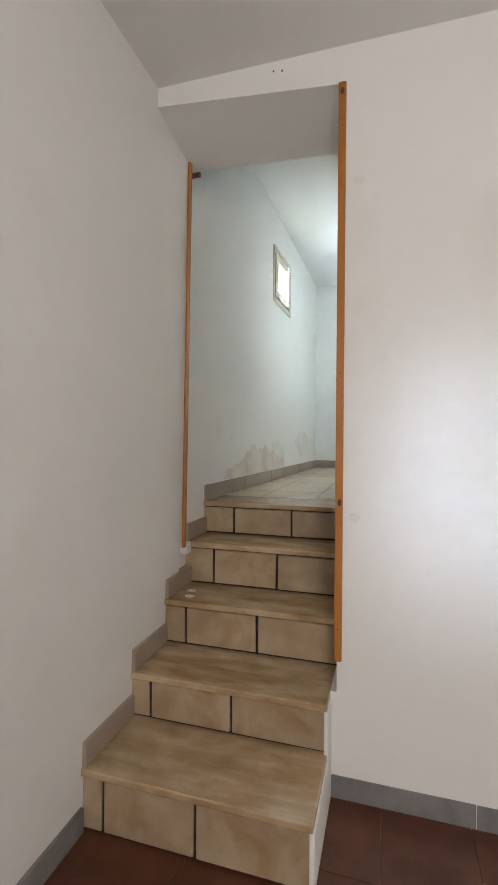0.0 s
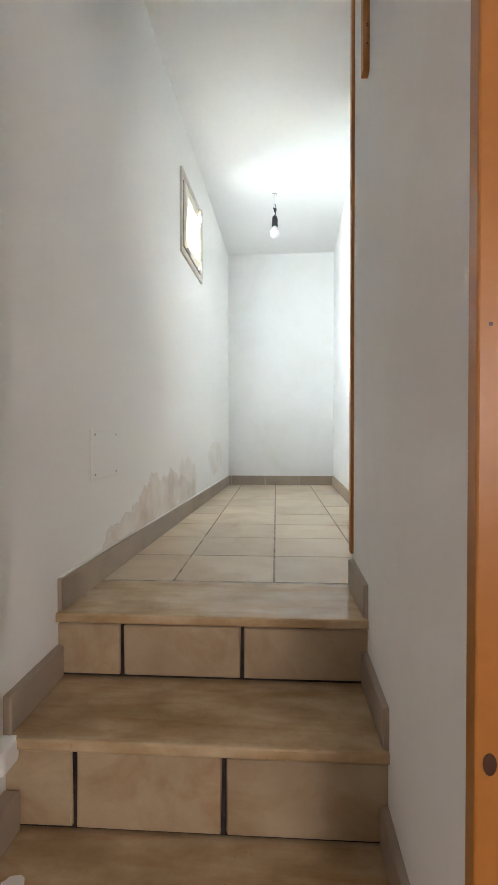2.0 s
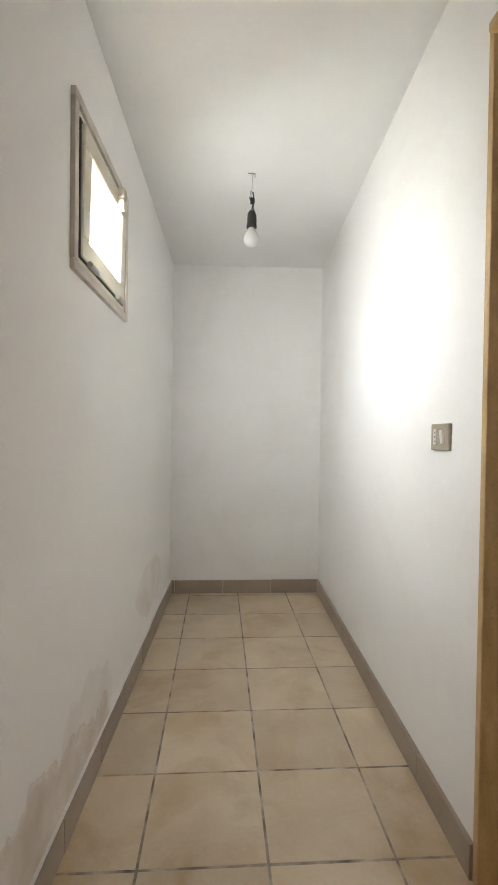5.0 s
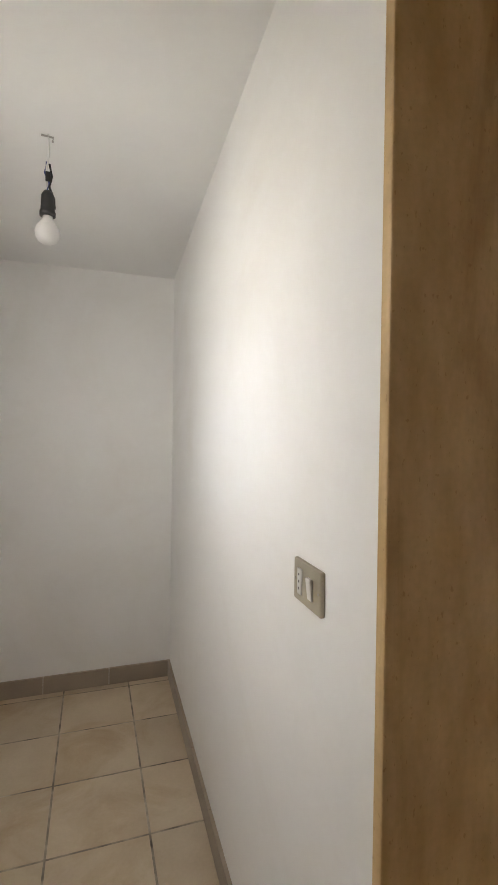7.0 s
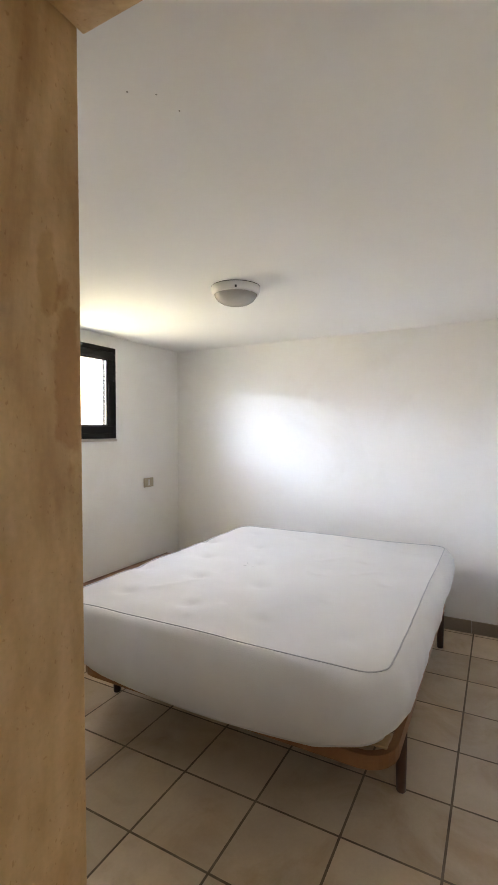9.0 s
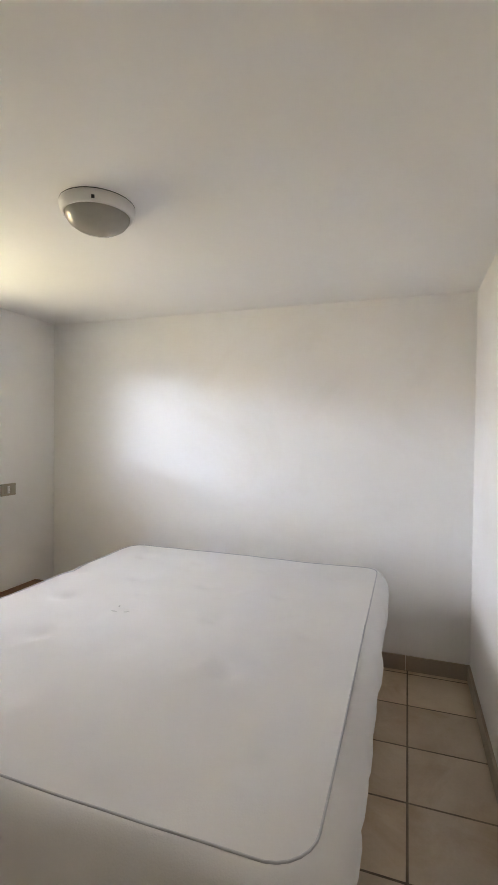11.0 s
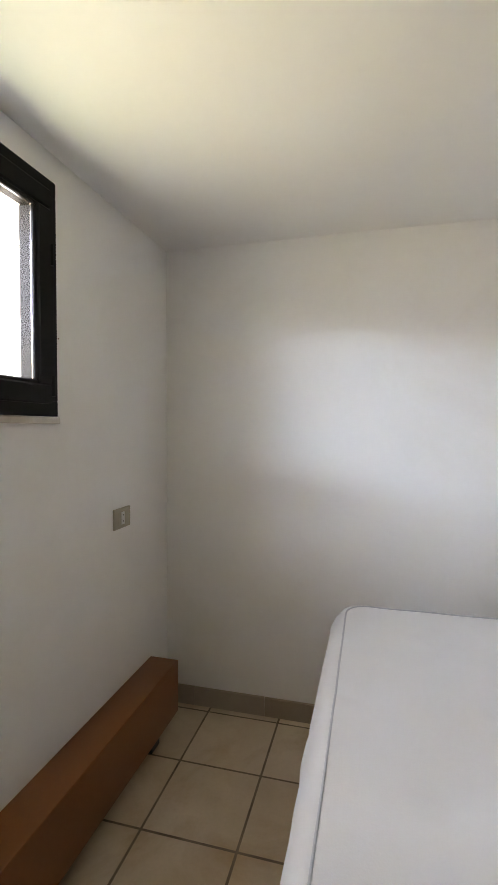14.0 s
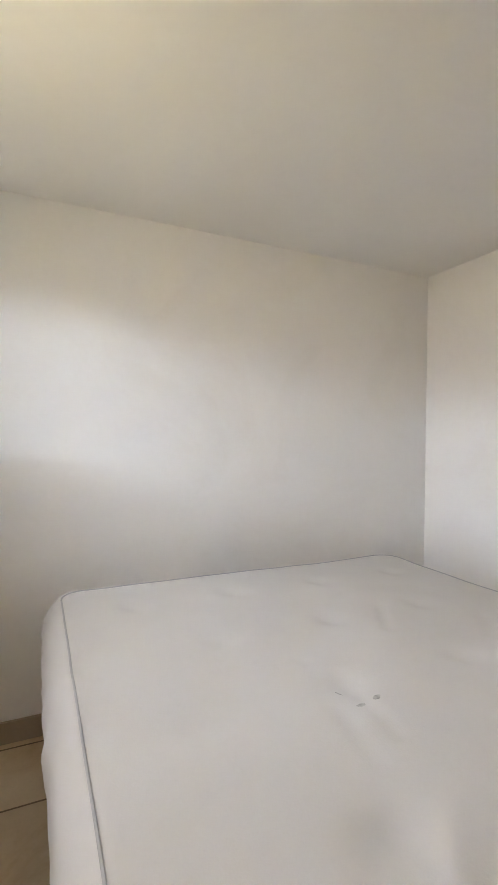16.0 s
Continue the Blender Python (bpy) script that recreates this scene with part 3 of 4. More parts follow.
# skirting in the corridor, piece by piece
def skirting(name, p0, p1, length, height, thick, mat, z=0.0, label="beige ceramic tile skirting"):
    """Pieces along the foot of a wall from p0 to p1; they stand to the left of that way."""
    p0, p1 = Vector(p0), Vector(p1)
    d = p1 - p0
    L = d.length
    d.normalize()
    nrm = Vector((-d.y, d.x)) * thick
    root = tagged(new(name), label, "skirting", kind="structure")
    u = 0.0
    while u < L - 0.01:
        v = min(u + length, L)
        a, c = p0 + d * (u + 0.0015), p0 + d * (v - 0.0015)
        jig = random.uniform(-0.0008, 0.0008)
        back = nrm * -0.3
        pts = [(a + back), (c + back), (c + nrm * (1 + jig * 80)), (a + nrm * (1 + jig * 80))]
        part("skirting_tile", prism([(p.x, p.y) for p in pts], z + 0.001, z + height + jig), mat, root)
        u = v
    return root


skirting("baseboard_west", (west_x(YB), YB), (west_x(-0.29), -0.29), T, 0.09, 0.012, skirt_mat)
bead = bmesh.new()
for k in range(22):
    ya, yb = -0.28 + k * 0.151, -0.28 + (k + 1) * 0.151 - 0.001
    w = 0.006 + 0.003 * random.random()
    prism([(west_x(ya) - 0.004, ya), (west_x(yb) - 0.004, yb), (west_x(yb) + w, yb), (west_x(ya) + w, ya)], 0.0915, 0.094 + 0.002 * random.random(), bead)
tagged(mesh_object("trim_paint_bead", bead, plaster), "uneven bead of white paint over the skirting", "trim", kind="structure")
skirting("baseboard_end", (east_x(YB), YB), (west_x(YB), YB), T, 0.09, 0.012, skirt_mat)
skirting("baseboard_east", (east_x(0.92), 0.93), (east_x(YB), YB), T, 0.09, 0.012, skirt_mat)
skirting("baseboard_bedroom_east", (XE, YS), (XE, YN), T, 0.085, 0.012, skirt_mat)
skirting("baseboard_bedroom_north", (XE, YN), (XW, YN), T, 0.085, 0.012, skirt_mat)
skirting("baseboard_bedroom_south", (XW, YS), (XE, YS), T, 0.085, 0.012, skirt_mat)
skirting("baseboard_bedroom_west", (XW, YN), (XW, 0.93), T, 0.085, 0.012, skirt_mat)
skirting("baseboard_low_front", (0.217, YF), (3.2, YF), 0.5, 0.085, 0.012, grey_skirt, LOW, "grey cement skirting")
skirting("baseboard_low_west", (west_x(-1.4), -1.40), (west_x(-5.0), -5.0), 0.5, 0.085, 0.012, grey_skirt, LOW, "grey cement skirting")

# wooden corner strips
def strip(name, x0, x1, y0, y1, z0, z1, label, knots=()):
    root = thing(name, label, "wooden trim")
    part("batten", box(x0, x1, y0, y1, z0, z1, 0.003), pine, root)
    for kz in (z0 + 0.12, (z0 + z1) / 2, z1 - 0.16):
        part("nail_head", box((x0 + x1) / 2 - 0.002, (x0 + x1) / 2 + 0.002, y0 - 0.0006, y0 + 0.002, kz - 0.002, kz + 0.002), leg_mat, root)
    for kx, ky, kz, ax in knots:
        if ax == "y":
            b2 = lathe([(0.0, 0.0), (0.007, 0.0), (0.0075, 0.0016), (0.0, 0.0016)], 0, 0, 12)
            bmesh.ops.rotate(b2, verts=b2.verts[:], matrix=Matrix.Rotation(radians(90), 3, "X"))
            bmesh.ops.scale(b2, verts=b2.verts[:], vec=(1, 1, 1.7))
            bmesh.ops.translate(b2, verts=b2.verts[:], vec=(kx, ky, kz))
            part("knot", b2, leg_mat, root, "dark wood knot")
    return root


strip("corner_batten", XS - 0.010, XS + 0.018, YF - 0.012, YF + 0.014, -0.472, 1.676, "varnished pine batten on the wall corner beside the stairs",
      [(XS + 0.006, YF - 0.0118, 0.122, "y"), (XS + 0.004, YF - 0.0118, 1.640, "y")])
batten = strip("wall_batten", -0.544, -0.529, -0.688, -0.664, -0.175, 1.70, "thin varnished pine batten on the wall over the stairs")
for v in [v for c in batten.children for v in c.data.vertices]:
    v.co.x += 0.012 * (v.co.z + 0.175)
strip("doorway_batten", block_x(0) - 0.010, block_x(0) + 0.012, -0.028, 0.006, 0.105, 2.08, "varnished pine batten at the doorway corner")
strip("wood_stop", XS - 0.004, XS + 0.018, -0.285, -0.255, 1.43, 1.66, "short wooden stop screwed to the wall")
# screw stub under the lintel
stub = thing("pipe_stub", "dark screw stub in the wall under the lintel", "screw")
bm = tube([(-0.54, -0.645, 1.638), (-0.475, -0.645, 1.638)], 0.012, 12)
part("shank", bm, leg_mat, stub)

# nail holes and smudges on the front wall
front_marks = tagged(new("wall_marks"), "old nail holes and smudges on the plaster", "wall marks", kind="structure")
for x, z in ((-0.026, 1.778), (0.008, 1.773)):
    part("nail_hole", box(x - 0.003, x + 0.003, YF - 0.002, YF + 0.004, z - 0.004, z + 0.004, 0.001, 1), leg_mat, front_marks)
for x, z, r in ((0.30, 1.31, 0.022), (0.296, 0.07, 0.024)):
    bm = bmesh.new()
    bm.faces.new([bm.verts.new((x + r * (0.7 + 0.5 * random.random()) * math.cos(a), YF - 0.0012, z + r * 0.8 * (0.7 + 0.5 * random.random()) * math.sin(a))) for a in [i * math.pi / 9 for i in range(18)]])
    part("smudge", bm, smudge_mat, front_marks, "faint grey smudge")

bed_marks = tagged(new("bedroom_marks"), "small nail holes and a hairline scratch in the paint", "wall marks", kind="structure")
for x, y in ((0.976, 0.999), (1.012, 0.949), (1.078, 0.936)):
    part("nail_hole", lathe([(0.0, BC + 0.002), (0.0025, BC + 0.002), (0.0018, BC - 0.001), (0.0, BC - 0.001)], x, y, 8), grey_skirt, bed_marks)
part("nail_hole", box(2.905, 2.909, YN - 0.0015, YN + 0.002, 1.569, 1.573), leg_mat, bed_marks)
part("scratch", box(2.957, 2.9585, YN - 0.001, YN + 0.002, 1.431, 1.47), smudge_mat, bed_marks)
part("scratch", box(2.33, 2.3315, YN - 0.001, YN + 0.002, 1.18, 1.29), smudge_mat, bed_marks)

# ---------------------------------------------------------------- travertine door lining
lining = tagged(new("door_frame"), "stained travertine lining of the open doorway", "door frame", kind="structure")
part("jamb_far", box(0.499, XW - 0.006, 0.912, 0.934, 0.0, 2.075, 0.003), travertine, lining)
part("jamb_near", box(0.483, XW + 0.006, YS - 0.004, YS + 0.018, 0.0, 2.075, 0.003), travertine, lining)
part("head", box(0.483, XW + 0.006, YS + 0.019, 0.911, 2.052, 2.075, 0.003), travertine, lining)

# ---------------------------------------------------------------- corridor window
win = tagged(new("window_corridor"), "small cream framed hopper window set high in the wall", "window", kind="structure")
wy0, wy1, wz0, wz1 = 1.095, 1.685, 1.53, 2.008
ang = math.atan2(0.037, 1.0)


def on_west(bm):
    """Lays a part built against x = 0 onto the slanting west wall."""
    bmesh.ops.transform(bm, matrix=Matrix.Translation((west_x(0.0), 0, 0)) @ Matrix.Rotation(-ang, 4, "Z"), verts=bm.verts[:])
    return bm


def ring(x0, x1, ya, yb, za, zb, w, bevel=0.002, bm=None):
    bm = bm or bmesh.new()
    box(x0, x1, ya, yb, za, za + w, bevel, 1, bm)
    box(x0, x1, ya, yb, zb - w, zb, bevel, 1, bm)
    box(x0, x1, ya, ya + w, za + w, zb - w, bevel, 1, bm)
    box(x0, x1, yb - w, yb, za + w, zb - w, bevel, 1, bm)
    return bm


part("surround", on_west(ring(-0.02, 0.014, wy0, wy1, wz0, wz1, 0.028)), marble_trim, win, "chipped marble surround")
part("frame", on_west(ring(-0.10, 0.006, wy0 + 0.029, wy1 - 0.029, wz0 + 0.029, wz1 - 0.029, 0.02)), cream_metal, win)
part("gasket", on_west(ring(-0.06, 0.009, wy0 + 0.0485, wy1 - 0.0485, wz0 + 0.0485, wz1 - 0.0485, 0.014)), black_plastic, win, "dark rubber gasket")
bm = ring(-0.05, 0.012, wy0 + 0.064, wy1 - 0.052, wz0 + 0.054, wz1 - 0.054, 0.062, 0.004)
bmesh.ops.rotate(bm, cent=(0, 0, wz0 + 0.054), verts=bm.verts[:], matrix=Matrix.Rotation(radians(1.2), 3, "Y"))
sash = part("sash", on_west(bm), cream_metal, win)
pane = part("pane", on_west(box(-0.034, -0.030, wy0 + 0.10, wy1 - 0.10, wz0 + 0.10, wz1 - 0.10)), pane_glass, win)
pane.visible_shadow = False
part("glazing_bar", on_west(box(-0.04, -0.026, wy1 - 0.165, wy1 - 0.158, wz0 + 0.116, wz1 - 0.116)), cream_metal, win)
latch = part("latch", on_west(box(0.010, 0.042, 1.505, 1.545, 1.925, 1.960, 0.006)), plate_mat, win, "dull metal latch")
part("latch_tongue", on_west(box(0.012, 0.038, 1.509, 1.541, 1.888, 1.922, 0.005)), cream_plastic, latch, "pale latch tongue")
for yy in (1.235, 1.545):
    part("hinge", on_west(tube([(0.02, yy - 0.035, 1.578), (0.02, yy + 0.035, 1.578)], 0.009, 10)), steel, win, "dull metal hinge")

# ---------------------------------------------------------------- bedroom window
bw = tagged(new("window_bedroom"), "black aluminium framed window with clear glass", "window", kind="structure")
bx0, bx1, bz0, bz1 = 2.02, 2.885, 1.332, 2.023


def ring_xz(y0, y1, xa, xb, za, zb, w, bevel=0.002):
    bm = bmesh.new()
    box(xa, xb, y0, y1, za, za + w, bevel, 1, bm)
    box(xa, xb, y0, y1, zb - w, zb, bevel, 1, bm)
    box(xa, xa + w, y0, y1, za + w, zb - w, bevel, 1, bm)
    box(xb - w, xb, y0, y1, za + w, zb - w, bevel, 1, bm)
    return bm


part("frame", ring_xz(YN - 0.014, YN + 0.06, bx0, bx1, bz0, bz1, 0.045), black_alu, bw)
part("sash", ring_xz(YN - 0.026, YN + 0.045, bx0 + 0.036, bx1 - 0.036, bz0 + 0.036, bz1 - 0.036, 0.056, 0.005), black_alu, bw)
part("glazing_bead", ring_xz(YN - 0.019, YN + 0.03, bx0 + 0.090, bx1 - 0.090, bz0 + 0.090, bz1 - 0.090, 0.012, 0.003), black_alu, bw)
pane = part("pane", box(bx0 + 0.105, bx1 - 0.105, YN - 0.012, YN - 0.008, bz0 + 0.105, bz1 - 0.105), pane_glass, bw)
pane.visible_shadow = False
part("sill", box(bx0 - 0.005, bx1 + 0.006, YN - 0.018, YN + 0.25, bz0 - 0.022, bz0 - 0.002, 0.003), marble_trim, bw, "thin stone sill")
for zz in (1.42, 1.80):
    part("hinge", tube([(bx1 - 0.036, YN - 0.026, zz - 0.03), (bx1 - 0.036, YN - 0.026, zz + 0.03)], 0.006, 10), black_alu, bw)

# ---------------------------------------------------------------- small fittings
def wall_plate(name, label, w, h, d, put, items, mat=plate_mat):
    """A plate built in the xz plane facing -y, then laid on its wall by put."""
    root = thing(name, label, "wall fitting")
    bm = box(-w / 2, w / 2, -d, 0.002, -h / 2, h / 2, 0.003)
    bmesh.ops.transform(bm, matrix=put, verts=bm.verts[:])
    part("plate", bm, mat, root)
    for nm, x0, x1, z0, z1, dd, mt, tilt in items:
        bm = box(x0, x1, -d - dd, -d + 0.001, z0, z1, min(0.0015, abs(dd) / 3), 1)
        if tilt:
            bmesh.ops.rotate(bm, cent=((x0 + x1) / 2, -d, (z0 + z1) / 2), verts=bm.verts[:], matrix=Matrix.Rotation(radians(tilt), 3, "X"))
        bmesh.ops.transform(bm, matrix=put, verts=bm.verts[:])
        part(nm, bm, mt, root)
    return root


put = Matrix.Translation((east_x(1.153) - 0.0005, 1.153, 1.098)) @ Matrix.Rotation(radians(-90) - 0.032, 4, "Z")
wall_plate("light_switch", "taupe wall plate with a rocker switch and a socket", 0.118, 0.078, 0.008, put,
           [("rocker", 0.012, 0.030, -0.02, 0.02, 0.006, white_plastic, 7),
            ("socket_insert", -0.036, -0.018, -0.024, 0.024, 0.003, white_plastic, 0),
            ("socket_hole", -0.030, -0.025, 0.010, 0.016, 0.0036, black_plastic, 0),
            ("socket_hole", -0.030, -0.025, -0.003, 0.003, 0.0036, black_plastic, 0),
            ("socket_hole", -0.030, -0.025, -0.016, -0.010, 0.0036, black_plastic, 0),
            ("screw", 0.049, 0.053, -0.002, 0.002, 0.001, steel, 0), ("screw", -0.053, -0.049, -0.002, 0.002, 0.001, steel, 0)])
wall_plate("wall_socket", "taupe wall plate with a single socket under the window", 0.118, 0.078, 0.008, Matrix.Translation((3.268, YN, 0.952)),
           [("socket_insert", -0.010, 0.010, -0.024, 0.024, 0.003, white_plastic, 0),
            ("blank", -0.035, -0.014, -0.024, 0.024, 0.002, plate_mat, 0), ("blank", 0.014, 0.035, -0.024, 0.024, 0.002, plate_mat, 0),
            ("socket_hole", -0.003, 0.003, 0.009, 0.015, 0.0036, black_plastic, 0), ("socket_hole", -0.003, 0.003, -0.015, -0.009, 0.0036, black_plastic, 0)])
put = Matrix.Translation((west_x(0.032), 0.032, 0.421)) @ Matrix.Rotation(radians(90) - 0.037, 4, "Z")
wall_plate("junction_cover", "white painted square junction box cover", 0.232, 0.160, 0.006, put,
           [("gap_line", -0.118, 0.118, -0.082, -0.0805, -0.0035, smudge_mat, 0), ("gap_line", -0.118, -0.1165, -0.082, 0.082, -0.0035, smudge_mat, 0)] + [("screw", sx * 0.088 - 0.003, sx * 0.088 + 0.003, sz * 0.065 - 0.003, sz * 0.065 + 0.003, 0.001, leg_mat, 0) for sx in (-1, 1) for sz in (-1, 1)], plaster)

# bare bulb
bulb = thing("hanging_bulb", "bare frosted bulb in a black socket hanging by wires", "light bulb")
cx, cy, cz = -0.006, 1.95, 2.275
part("hook", tube([(cx - 0.02, cy, cz + 0.004), (cx + 0.015, cy, cz + 0.002), (cx + 0.012, cy, cz - 0.012)], 0.003, 8), steel, bulb)
part("cord", tube([(cx, cy, cz + 0.01), (cx + 0.002, cy + 0.002, cz - 0.05), (cx - 0.003, cy, cz - 0.09), (cx - 0.002, cy, cz - 0.15)], 0.0028, 8), white_plastic, bulb, "white cord")
part("wire", tube([(cx + 0.004, cy, cz - 0.08), (cx + 0.011, cy + 0.004, cz - 0.115), (cx + 0.004, cy, cz - 0.15), (cx + 0.018, cy, cz - 0.185), (cx + 0.020, cy, cz - 0.215)], 0.0034, 8), black_plastic, bulb, "black insulated wire")
part("wire", tube([(cx - 0.004, cy, cz - 0.075), (cx - 0.010, cy + 0.003, cz - 0.105), (cx + 0.004, cy, cz - 0.14), (cx - 0.006, cy, cz - 0.175)], 0.0028, 8), blue_wire, bulb, "blue wire")
part("clamp", box(cx - 0.007, cx + 0.008, cy - 0.006, cy + 0.006, cz - 0.135, cz - 0.105, 0.002, 1), black_plastic, bulb, "small black wire clamp")
part("socket", lathe([(0.0, cz - 0.163), (0.012, cz - 0.165), (0.019, cz - 0.178), (0.0205, cz - 0.222), (0.023, cz - 0.227), (0.023, cz - 0.240), (0.016, cz - 0.242), (0.0, cz - 0.242)], cx, cy, 24), black_plastic, bulb, smooth=True)
part("glass", lathe([(0.014, cz - 0.238), (0.0155, cz - 0.250), (0.024, cz - 0.262), (0.0335, cz - 0.277), (0.0365, cz - 0.292), (0.034, cz - 0.306), (0.0255, cz - 0.319), (0.012, cz - 0.326), (0.0, cz - 0.327)], cx, cy, 28), bulb_glass, bulb, "frosted glass bulb", True)


def dome_lamp(name, label, put, r):
    """A shallow bulkhead lamp hanging from z = 0, laid by put."""
    root = thing(name, label, "lamp")
    body = lathe([(0.0, 0.001), (r * 0.98, 0.001), (r, -0.008), (r * 0.985, -0.022), (r * 0.94, -0.037), (r * 0.89, -0.042), (r * 0.86, -0.038), (r * 0.80, -0.020), (0.0, -0.018)], 0, 0, 56)
    dome = lathe([(r * 0.87, -0.036), (r * 0.83, -0.051), (r * 0.73, -0.067), (r * 0.55, -0.081), (r * 0.3, -0.089), (0.0, -0.092)], 0, 0, 56)
    # thin black ring, added as the shadow line where the lamp meets its surface
    gasket = lathe([(r * 0.99, 0.0), (r * 0.99, -0.0025), (r * 0.9, -0.0025)], 0, 0, 56)
    screw = box(-0.005, 0.005, -r - 0.001, -r + 0.006, -0.034, -0.024, 0.001, 1)
    holder = lathe([(0.0, -0.02), (0.022, -0.02), (0.022, -0.045), (0.0, -0.046)], 0.02, 0, 16)
    for nm, bm, mt, lb in (("body", body, white_plastic, "white round lamp body"), ("diffuser", dome, lamp_glass, "greyish glass dome"), ("gasket", gasket, black_plastic, ""), ("screw", screw, black_plastic, ""), ("holder", holder, white_plastic, "")):
        bmesh.ops.transform(bm, matrix=put, verts=bm.verts[:])
        part(nm, bm, mt, root, lb, nm in ("body", "diffuser"))
    return root


dome_lamp("ceiling_lamp", "round white ceiling lamp with a greyish glass dome", Matrix.Translation((2.27, 1.475, BC)) @ Matrix.Rotation(radians(-60), 4, "Z"), 0.126)
dome_lamp("wall_lamp", "round white bulkhead lamp on the stair wall", Matrix.Translation((block_x(-0.17), -0.17, 1.97)) @ Matrix.Rotation(radians(90), 4, "Y"), 0.13)

# ---------------------------------------------------------------- bed
bed = thing("bed_base", "brown slatted double bed base on short dark legs", "bed", at=(0, 0, 0))
fx0, fx1, fy0, fy1, fz = 1.75, 3.46, 0.588, 2.08, 0.275
rail = []
rr = 0.12
for (px, py, a0) in ((fx0 + rr, fy0 + rr, 180), (fx1 - 0.02, fy0 + 0.02, 270), (fx1 - 0.02, fy1 - 0.02, 0), (fx0 + rr, fy1 - rr, 90)):
    q = rr if px < 3 else 0.02
    rail += [(px + q * math.cos(radians(a0 + s)), py + q * math.sin(radians(a0 + s))) for s in (0, 18, 36, 54, 72, 90)]


def rail_band(pts, w, z0, z1):
    """A closed band of rectangular section along a plan outline."""
    bm = bmesh.new()
    n = len(pts)
    rings = []
    for i in range(n):
        a, c = Vector(pts[i - 1]), Vector(pts[(i + 1) % n])
        d = (c - a).normalized()
        nn = Vector((-d.y, d.x)) * w
        o = Vector(pts[i])
        rings.append([bm.verts.new((*p, z)) for p, z in ((o, z0), (o + nn, z0), (o + nn, z1), (o, z1))])
    for i in range(n):
        A, B = rings[i], rings[(i + 1) % n]
        for k in range(4):
            bm.faces.new((A[k], A[(k + 1) % 4], B[(k + 1) % 4], B[k]))
    return bm


part("rail", rail_band(rail, 0.028, fz - 0.045, fz + 0.005), bed_wood, bed, "bent brown wooden rail")
for i in range(13):
    x = fx0 + 0.06 + i * 0.132
    part("slat", box(x, x + 0.075, fy0 + 0.03, fy1 - 0.03, fz + 0.006, fz + 0.016, 0.003, 1), pale_wood, bed, "pale wooden slat")
for lx in (2.02, 3.36):
    for ly in (fy0 + 0.02, fy1 - 0.01):
        part("leg", lathe([(0.0, 0.0), (0.017, 0.0), (0.019, 0.006), (0.021, 0.12), (0.023, fz - 0.045), (0.0, fz - 0.045)], lx, ly, 16), leg_mat, bed, "short dark leg", True)
part("cross_bar", box(1.99, 2.05, fy0 + 0.01, fy1 - 0.01, fz - 0.04, fz + 0.004, 0.004), leg_mat, bed)

mattress = thing("mattress", "white quilted double mattress in a loose cotton cover", "mattress")
mx0, mx1, my0, my1 = 1.585, 3.515, 0.53, 2.125
mz0, mz1 = 0.334, 0.622


def outline(u, inset, r):
    """A point on the rounded plan outline at u in 0..1."""
    x0, x1, y0, y1 = mx0 + inset, mx1 - inset, my0 + inset, my1 - inset
    sx, sy = x1 - x0 - 2 * r, y1 - y0 - 2 * r
    arc = math.pi * r / 2
    L = 2 * (sx + sy) + 4 * arc
    s = u * L
    for ox, oy, a0, dx, dy, seg in ((x0 + r, y0, 270, 1, 0, sx), (x1, y0 + r, 0, 0, 1, sy), (x1 - r, y1, 90, -1, 0, sx), (x0, y1 - r, 180, 0, -1, sy)):
        if s <= seg:
            return ox + dx * s, oy + dy * s
        s -= seg
        if s <= arc:
            th = s / r
            cxx, cyy = ox + dx * seg - dy * 0, oy + dy * seg
            nx, ny = -dy, dx
            cxx, cyy = cxx + nx * r, cyy + ny * r
            a = radians(a0) + th
            return cxx + r * math.cos(a), cyy + r * math.sin(a)
        s -= arc
    return x0 + r, y0


def sag(x, y):
    """Gentle unevenness of the top."""
    v = 0.010 * noise.noise(Vector((x * 1.7, y * 1.7, 3.1))) + 0.004 * noise.noise(Vector((x * 6, y * 6, 1.0)))
    edge = min(x - mx0, mx1 - x, y - my0, my1 - y)
    v += 0.012 * min(1.0, max(0.0, edge / 0.5))
    return v


CREASES = [(2.676, 1.536, 2.30, 1.614, -0.0035), (2.586, 1.495, 2.352, 1.522, -0.0035), (2.64, 1.55, 2.49, 1.565, 0.003), (1.95, 1.75, 2.15, 1.62, 0.004), (2.0, 1.1, 2.22, 1.02, 0.004), (2.75, 1.2, 2.9, 1.1, -0.004), (1.75, 1.4, 1.9, 1.35, 0.004), (2.6, 0.95, 2.7, 0.85, -0.005)]
TUFTS = [(mx0 + 0.27 + 0.34 * i, my0 + 0.24 + 0.36 * j + (0.18 if i % 2 else 0)) for i in range(5) for j in range(4 if i % 2 == 0 else 4)]


def top_z(x, y):
    z = mz1 + sag(x, y)
    for tx, ty in TUFTS:
        d2 = ((x - tx) ** 2 + (y - ty) ** 2) / 0.0022
        if d2 < 9:
            z -= 0.014 * math.exp(-d2)
    for ax, ay, bx_, by_, amp in CREASES:
        ux, uy = bx_ - ax, by_ - ay
        L2 = ux * ux + uy * uy
        s = max(0.0, min(1.0, ((x - ax) * ux + (y - ay) * uy) / L2))
        d2 = ((x - ax - s * ux) ** 2 + (y - ay - s * uy) ** 2) / 0.0004
        if d2 < 8:
            z += amp * math.exp(-d2)
    return z


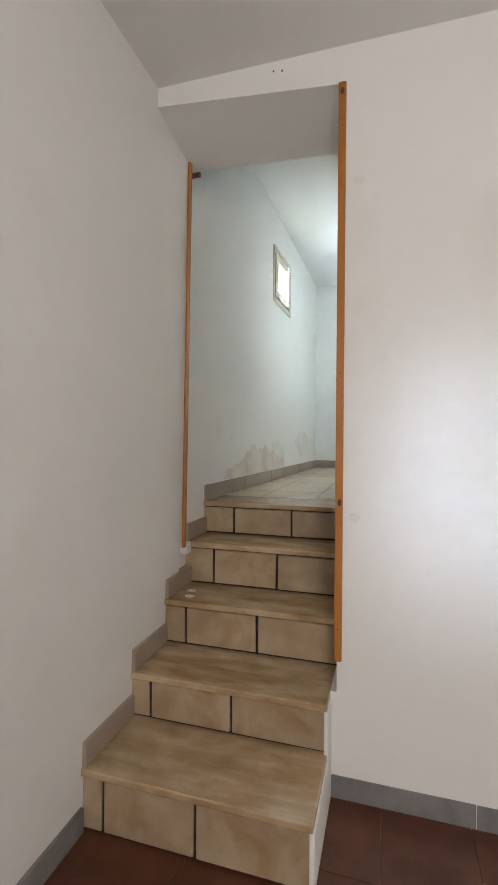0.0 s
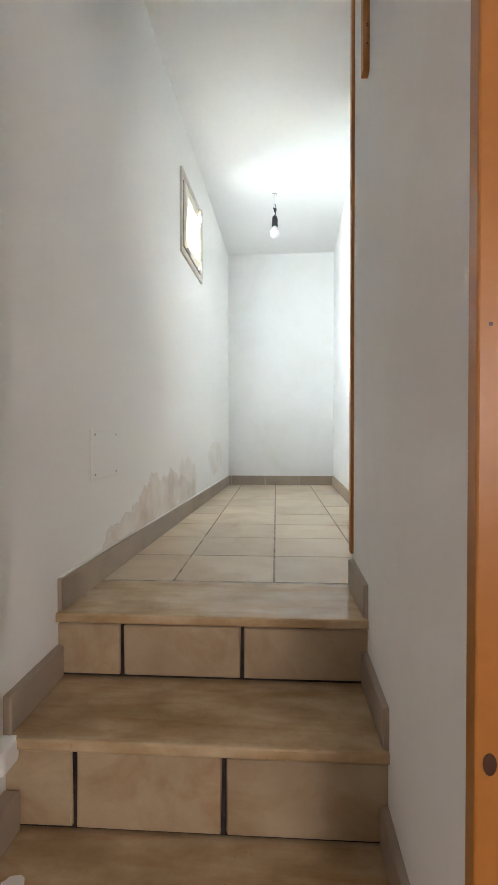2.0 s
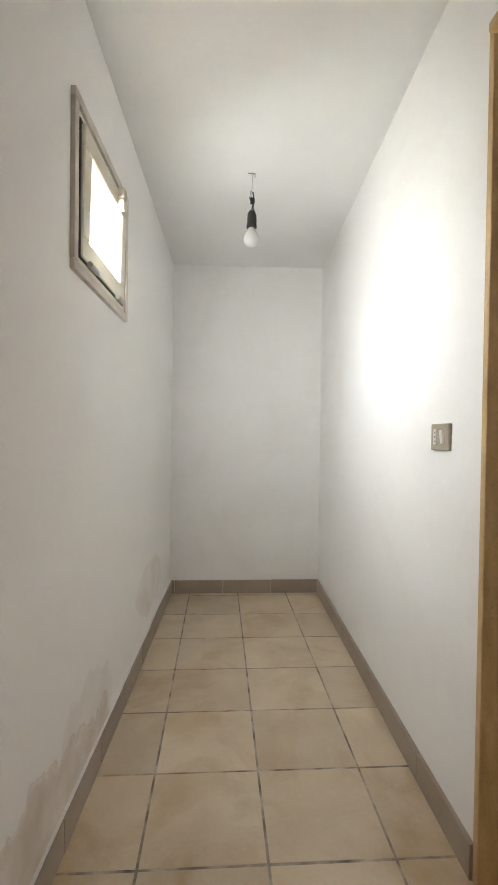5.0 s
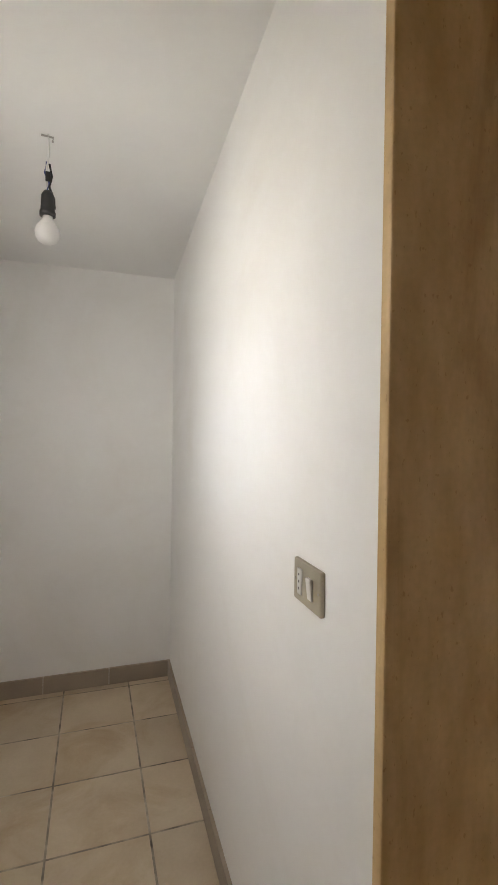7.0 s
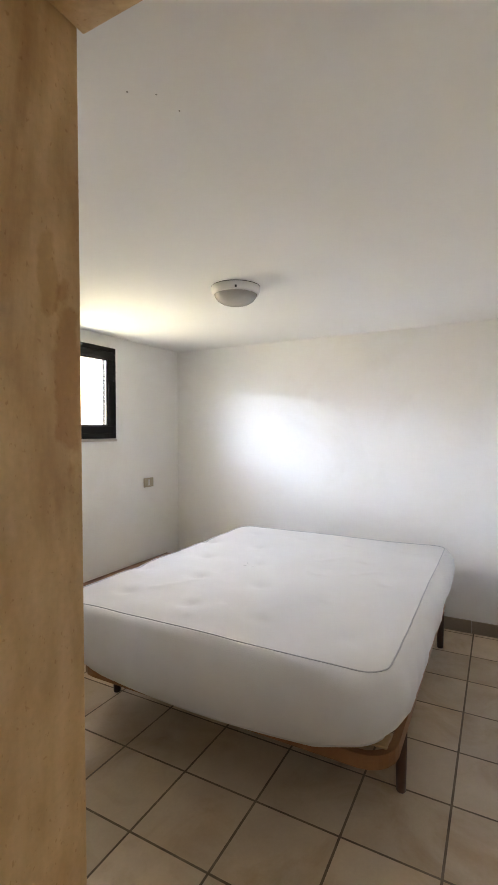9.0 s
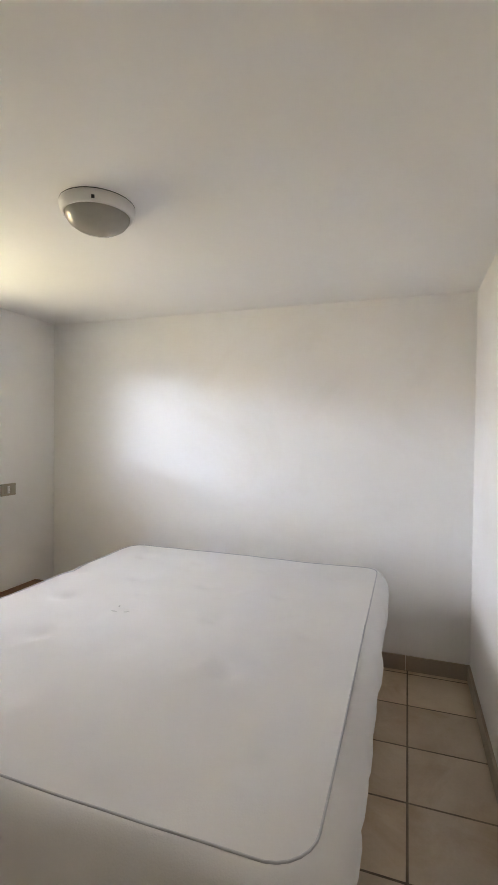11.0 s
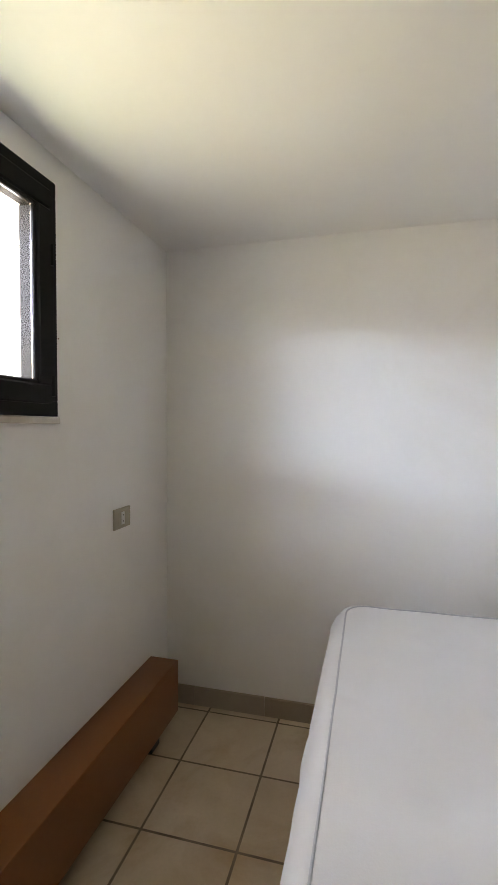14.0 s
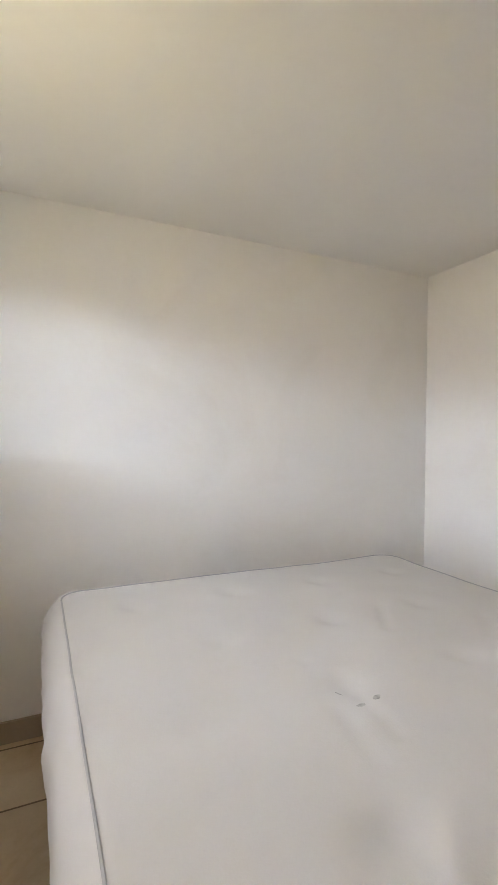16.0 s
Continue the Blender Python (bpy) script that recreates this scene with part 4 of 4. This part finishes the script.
NU = 300
bm = bmesh.new()
rings = []
PROFILE = [(0.34, -0.040, 0), (0.22, -0.012, 0), (0.13, 0.006, 0), (0.075, 0.024, 0), (0.04, 0.057, 0), (0.015, 0.10, 0), (0.002, 0.15, 0), (-0.004, 0.20, 0), (0.003, 0.25, 0), (0.020, 0.288, 0), (0.045, 0.312, 0)]
for k, (ins, h, _) in enumerate(PROFILE):
    row = []
    for i in range(NU):
        u = i / NU
        x, y = outline(u, max(ins, -0.01), 0.14 - min(ins, 0.05))
        t = h / 0.312
        droop = 0.080 * math.sin(math.pi * min(1, max(0, (y - my0) / (my1 - my0)))) * max(0.0, 1 - (x - mx0) / 0.35) * (1 - t)
        fold = 0.015 * noise.noise(Vector((x * 13, y * 13, h * 2))) * (1 - abs(2 * t - 1))
        corner = max(0.0, 1 - (x - mx0) / 0.30) * max(0.0, 1 - min(y - my0, my1 - y) / 0.30)
        z = mz0 + (mz1 - mz0) * t - droop + 0.094 * corner * (1 - t)
        if k == len(PROFILE) - 1:
            z = top_z(x, y)
        row.append(bm.verts.new((x + fold, y + fold, z)))
    rings.append(row)
for A, B in zip(rings, rings[1:]):
    for i in range(NU):
        bm.faces.new((A[i], A[(i + 1) % NU], B[(i + 1) % NU], B[i]))
bm.faces.new(rings[0])
# the top: shrinking loops towards the middle line
prev = rings[-1]
cxm, cym = (mx0 + mx1) / 2, (my0 + my1) / 2
for s in range(1, 60):
    f = 1 - s / 60
    row = []
    for i in range(NU):
        x, y = outline(i / NU, 0.045, 0.095)
        x, y = cxm + (x - cxm) * (f * 0.9 + 0.1), cym + (y - cym) * f
        row.append(bm.verts.new((x, y, top_z(x, y))))
    for i in range(NU):
        bm.faces.new((prev[i], prev[(i + 1) % NU], row[(i + 1) % NU], row[i]))
    prev = row
bm.faces.new(prev)
bmesh.ops.remove_doubles(bm, verts=bm.verts[:], dist=0.0008)
part("body", bm, fabric, mattress, "white cotton cover", True)
seam = []
for i in range(NU):
    x, y = outline(i / NU, 0.058, 0.088)
    seam.append((x, y, top_z(x, y) + 0.0006))
part("piping", tube(seam, 0.0028, 6, closed=True), piping_mat, mattress, "grey piped seam", True)
seam = []
for i in range(NU):
    x, y = outline(i / NU, 0.085, 0.08)
    droop = 0.080 * math.sin(math.pi * min(1, max(0, (y - my0) / (my1 - my0)))) * max(0.0, 1 - (x - mx0) / 0.35)
    corner = max(0.0, 1 - (x - mx0) / 0.30) * max(0.0, 1 - min(y - my0, my1 - y) / 0.30)
    seam.append((x, y, mz0 + 0.016 - droop * 0.95 + 0.090 * corner))
part("hem", tube(seam, 0.006, 6, closed=True), fabric, mattress, "gathered elastic hem", True)


def scuff_shade(cx, cy, w, h, turn):
    """A thin grey smear that follows the mattress top, mostly crease shade painted as colour."""
    bm = bmesh.new()
    n = 16
    ring_v = []
    for i in range(n):
        a = 2 * math.pi * i / n
        k = 0.8 + 0.4 * random.random()
        px, py = w * k * math.cos(a), h * k * math.sin(a)
        x = cx + px * math.cos(turn) - py * math.sin(turn)
        y = cy + px * math.sin(turn) + py * math.cos(turn)
        ring_v.append(bm.verts.new((x, y, top_z(x, y) + 0.0012)))
    bm.faces.new(ring_v)
    return bm


for cx, cy, w, h, turn in ((2.466, 1.480, 0.007, 0.012, 0.4), (2.455, 1.530, 0.005, 0.013, 0.2), (2.515, 1.545, 0.010, 0.003, 0.4)):
    part("scuff_mark", scuff_shade(cx, cy, w, h, turn), crease_shade_mat, mattress, "small scuffed crease with its shade painted grey")

# ---------------------------------------------------------------- low wooden box under the window
bench = thing("wooden_box", "long low brown veneered box beside the bed along the wall", "box")
part("body", box(1.95, 3.505, 2.782, YN - 0.003, 0.075, 0.298, 0.003), box_wood, bench)
for x in (2.0, 2.66, 3.32):
    part("foot", box(x, x + 0.07, 2.815, 2.875, 0.0, 0.07, 0.004), black_plastic, bench, "small black foot")

# ---------------------------------------------------------------- floor tiles, last
def tiles(root, x_lines, y_lines, z, mat, gap, name="tile", skip=None):
    for a, b in zip(x_lines, x_lines[1:]):
        for c, d in zip(y_lines, y_lines[1:]):
            if skip and skip((a + b) / 2, (c + d) / 2):
                continue
            g = gap / 2
            dz = random.uniform(0.0, 0.0008)
            part(name, box(a + g, b - g, c + g, d - g, z - 0.010, z + dz, 0.0006, 1), mat, root)


def lines(lo, hi, origin, step):
    n0 = math.ceil((lo - origin) / step + 1e-6)
    out = [lo]
    v = origin + n0 * step
    while v < hi - 1e-6:
        if v - out[-1] > 0.02:
            out.append(v)
        v += step
    out.append(hi)
    return out


tiles(floor, lines(-0.61, 0.79, 0.0, T), lines(0.0, YB + 0.02, 0.0, T), 0.0, tile_mat, 0.0075, skip=lambda x, y: x > 0.6 and y > 0.99)
tiles(floor_bed, lines(0.80, XE, 1.711, 0.322), lines(YS - 0.005, YN, 0.43, 0.3235), 0.0, tile_mat, 0.0085)
tiles(floor_low, lines(-0.6, 3.2, 0.1, 0.30), lines(-5.0, -0.95, -1.6, 0.30), LOW, terracotta, 0.002, "terracotta_tile", skip=lambda x, y: y < -3.2)
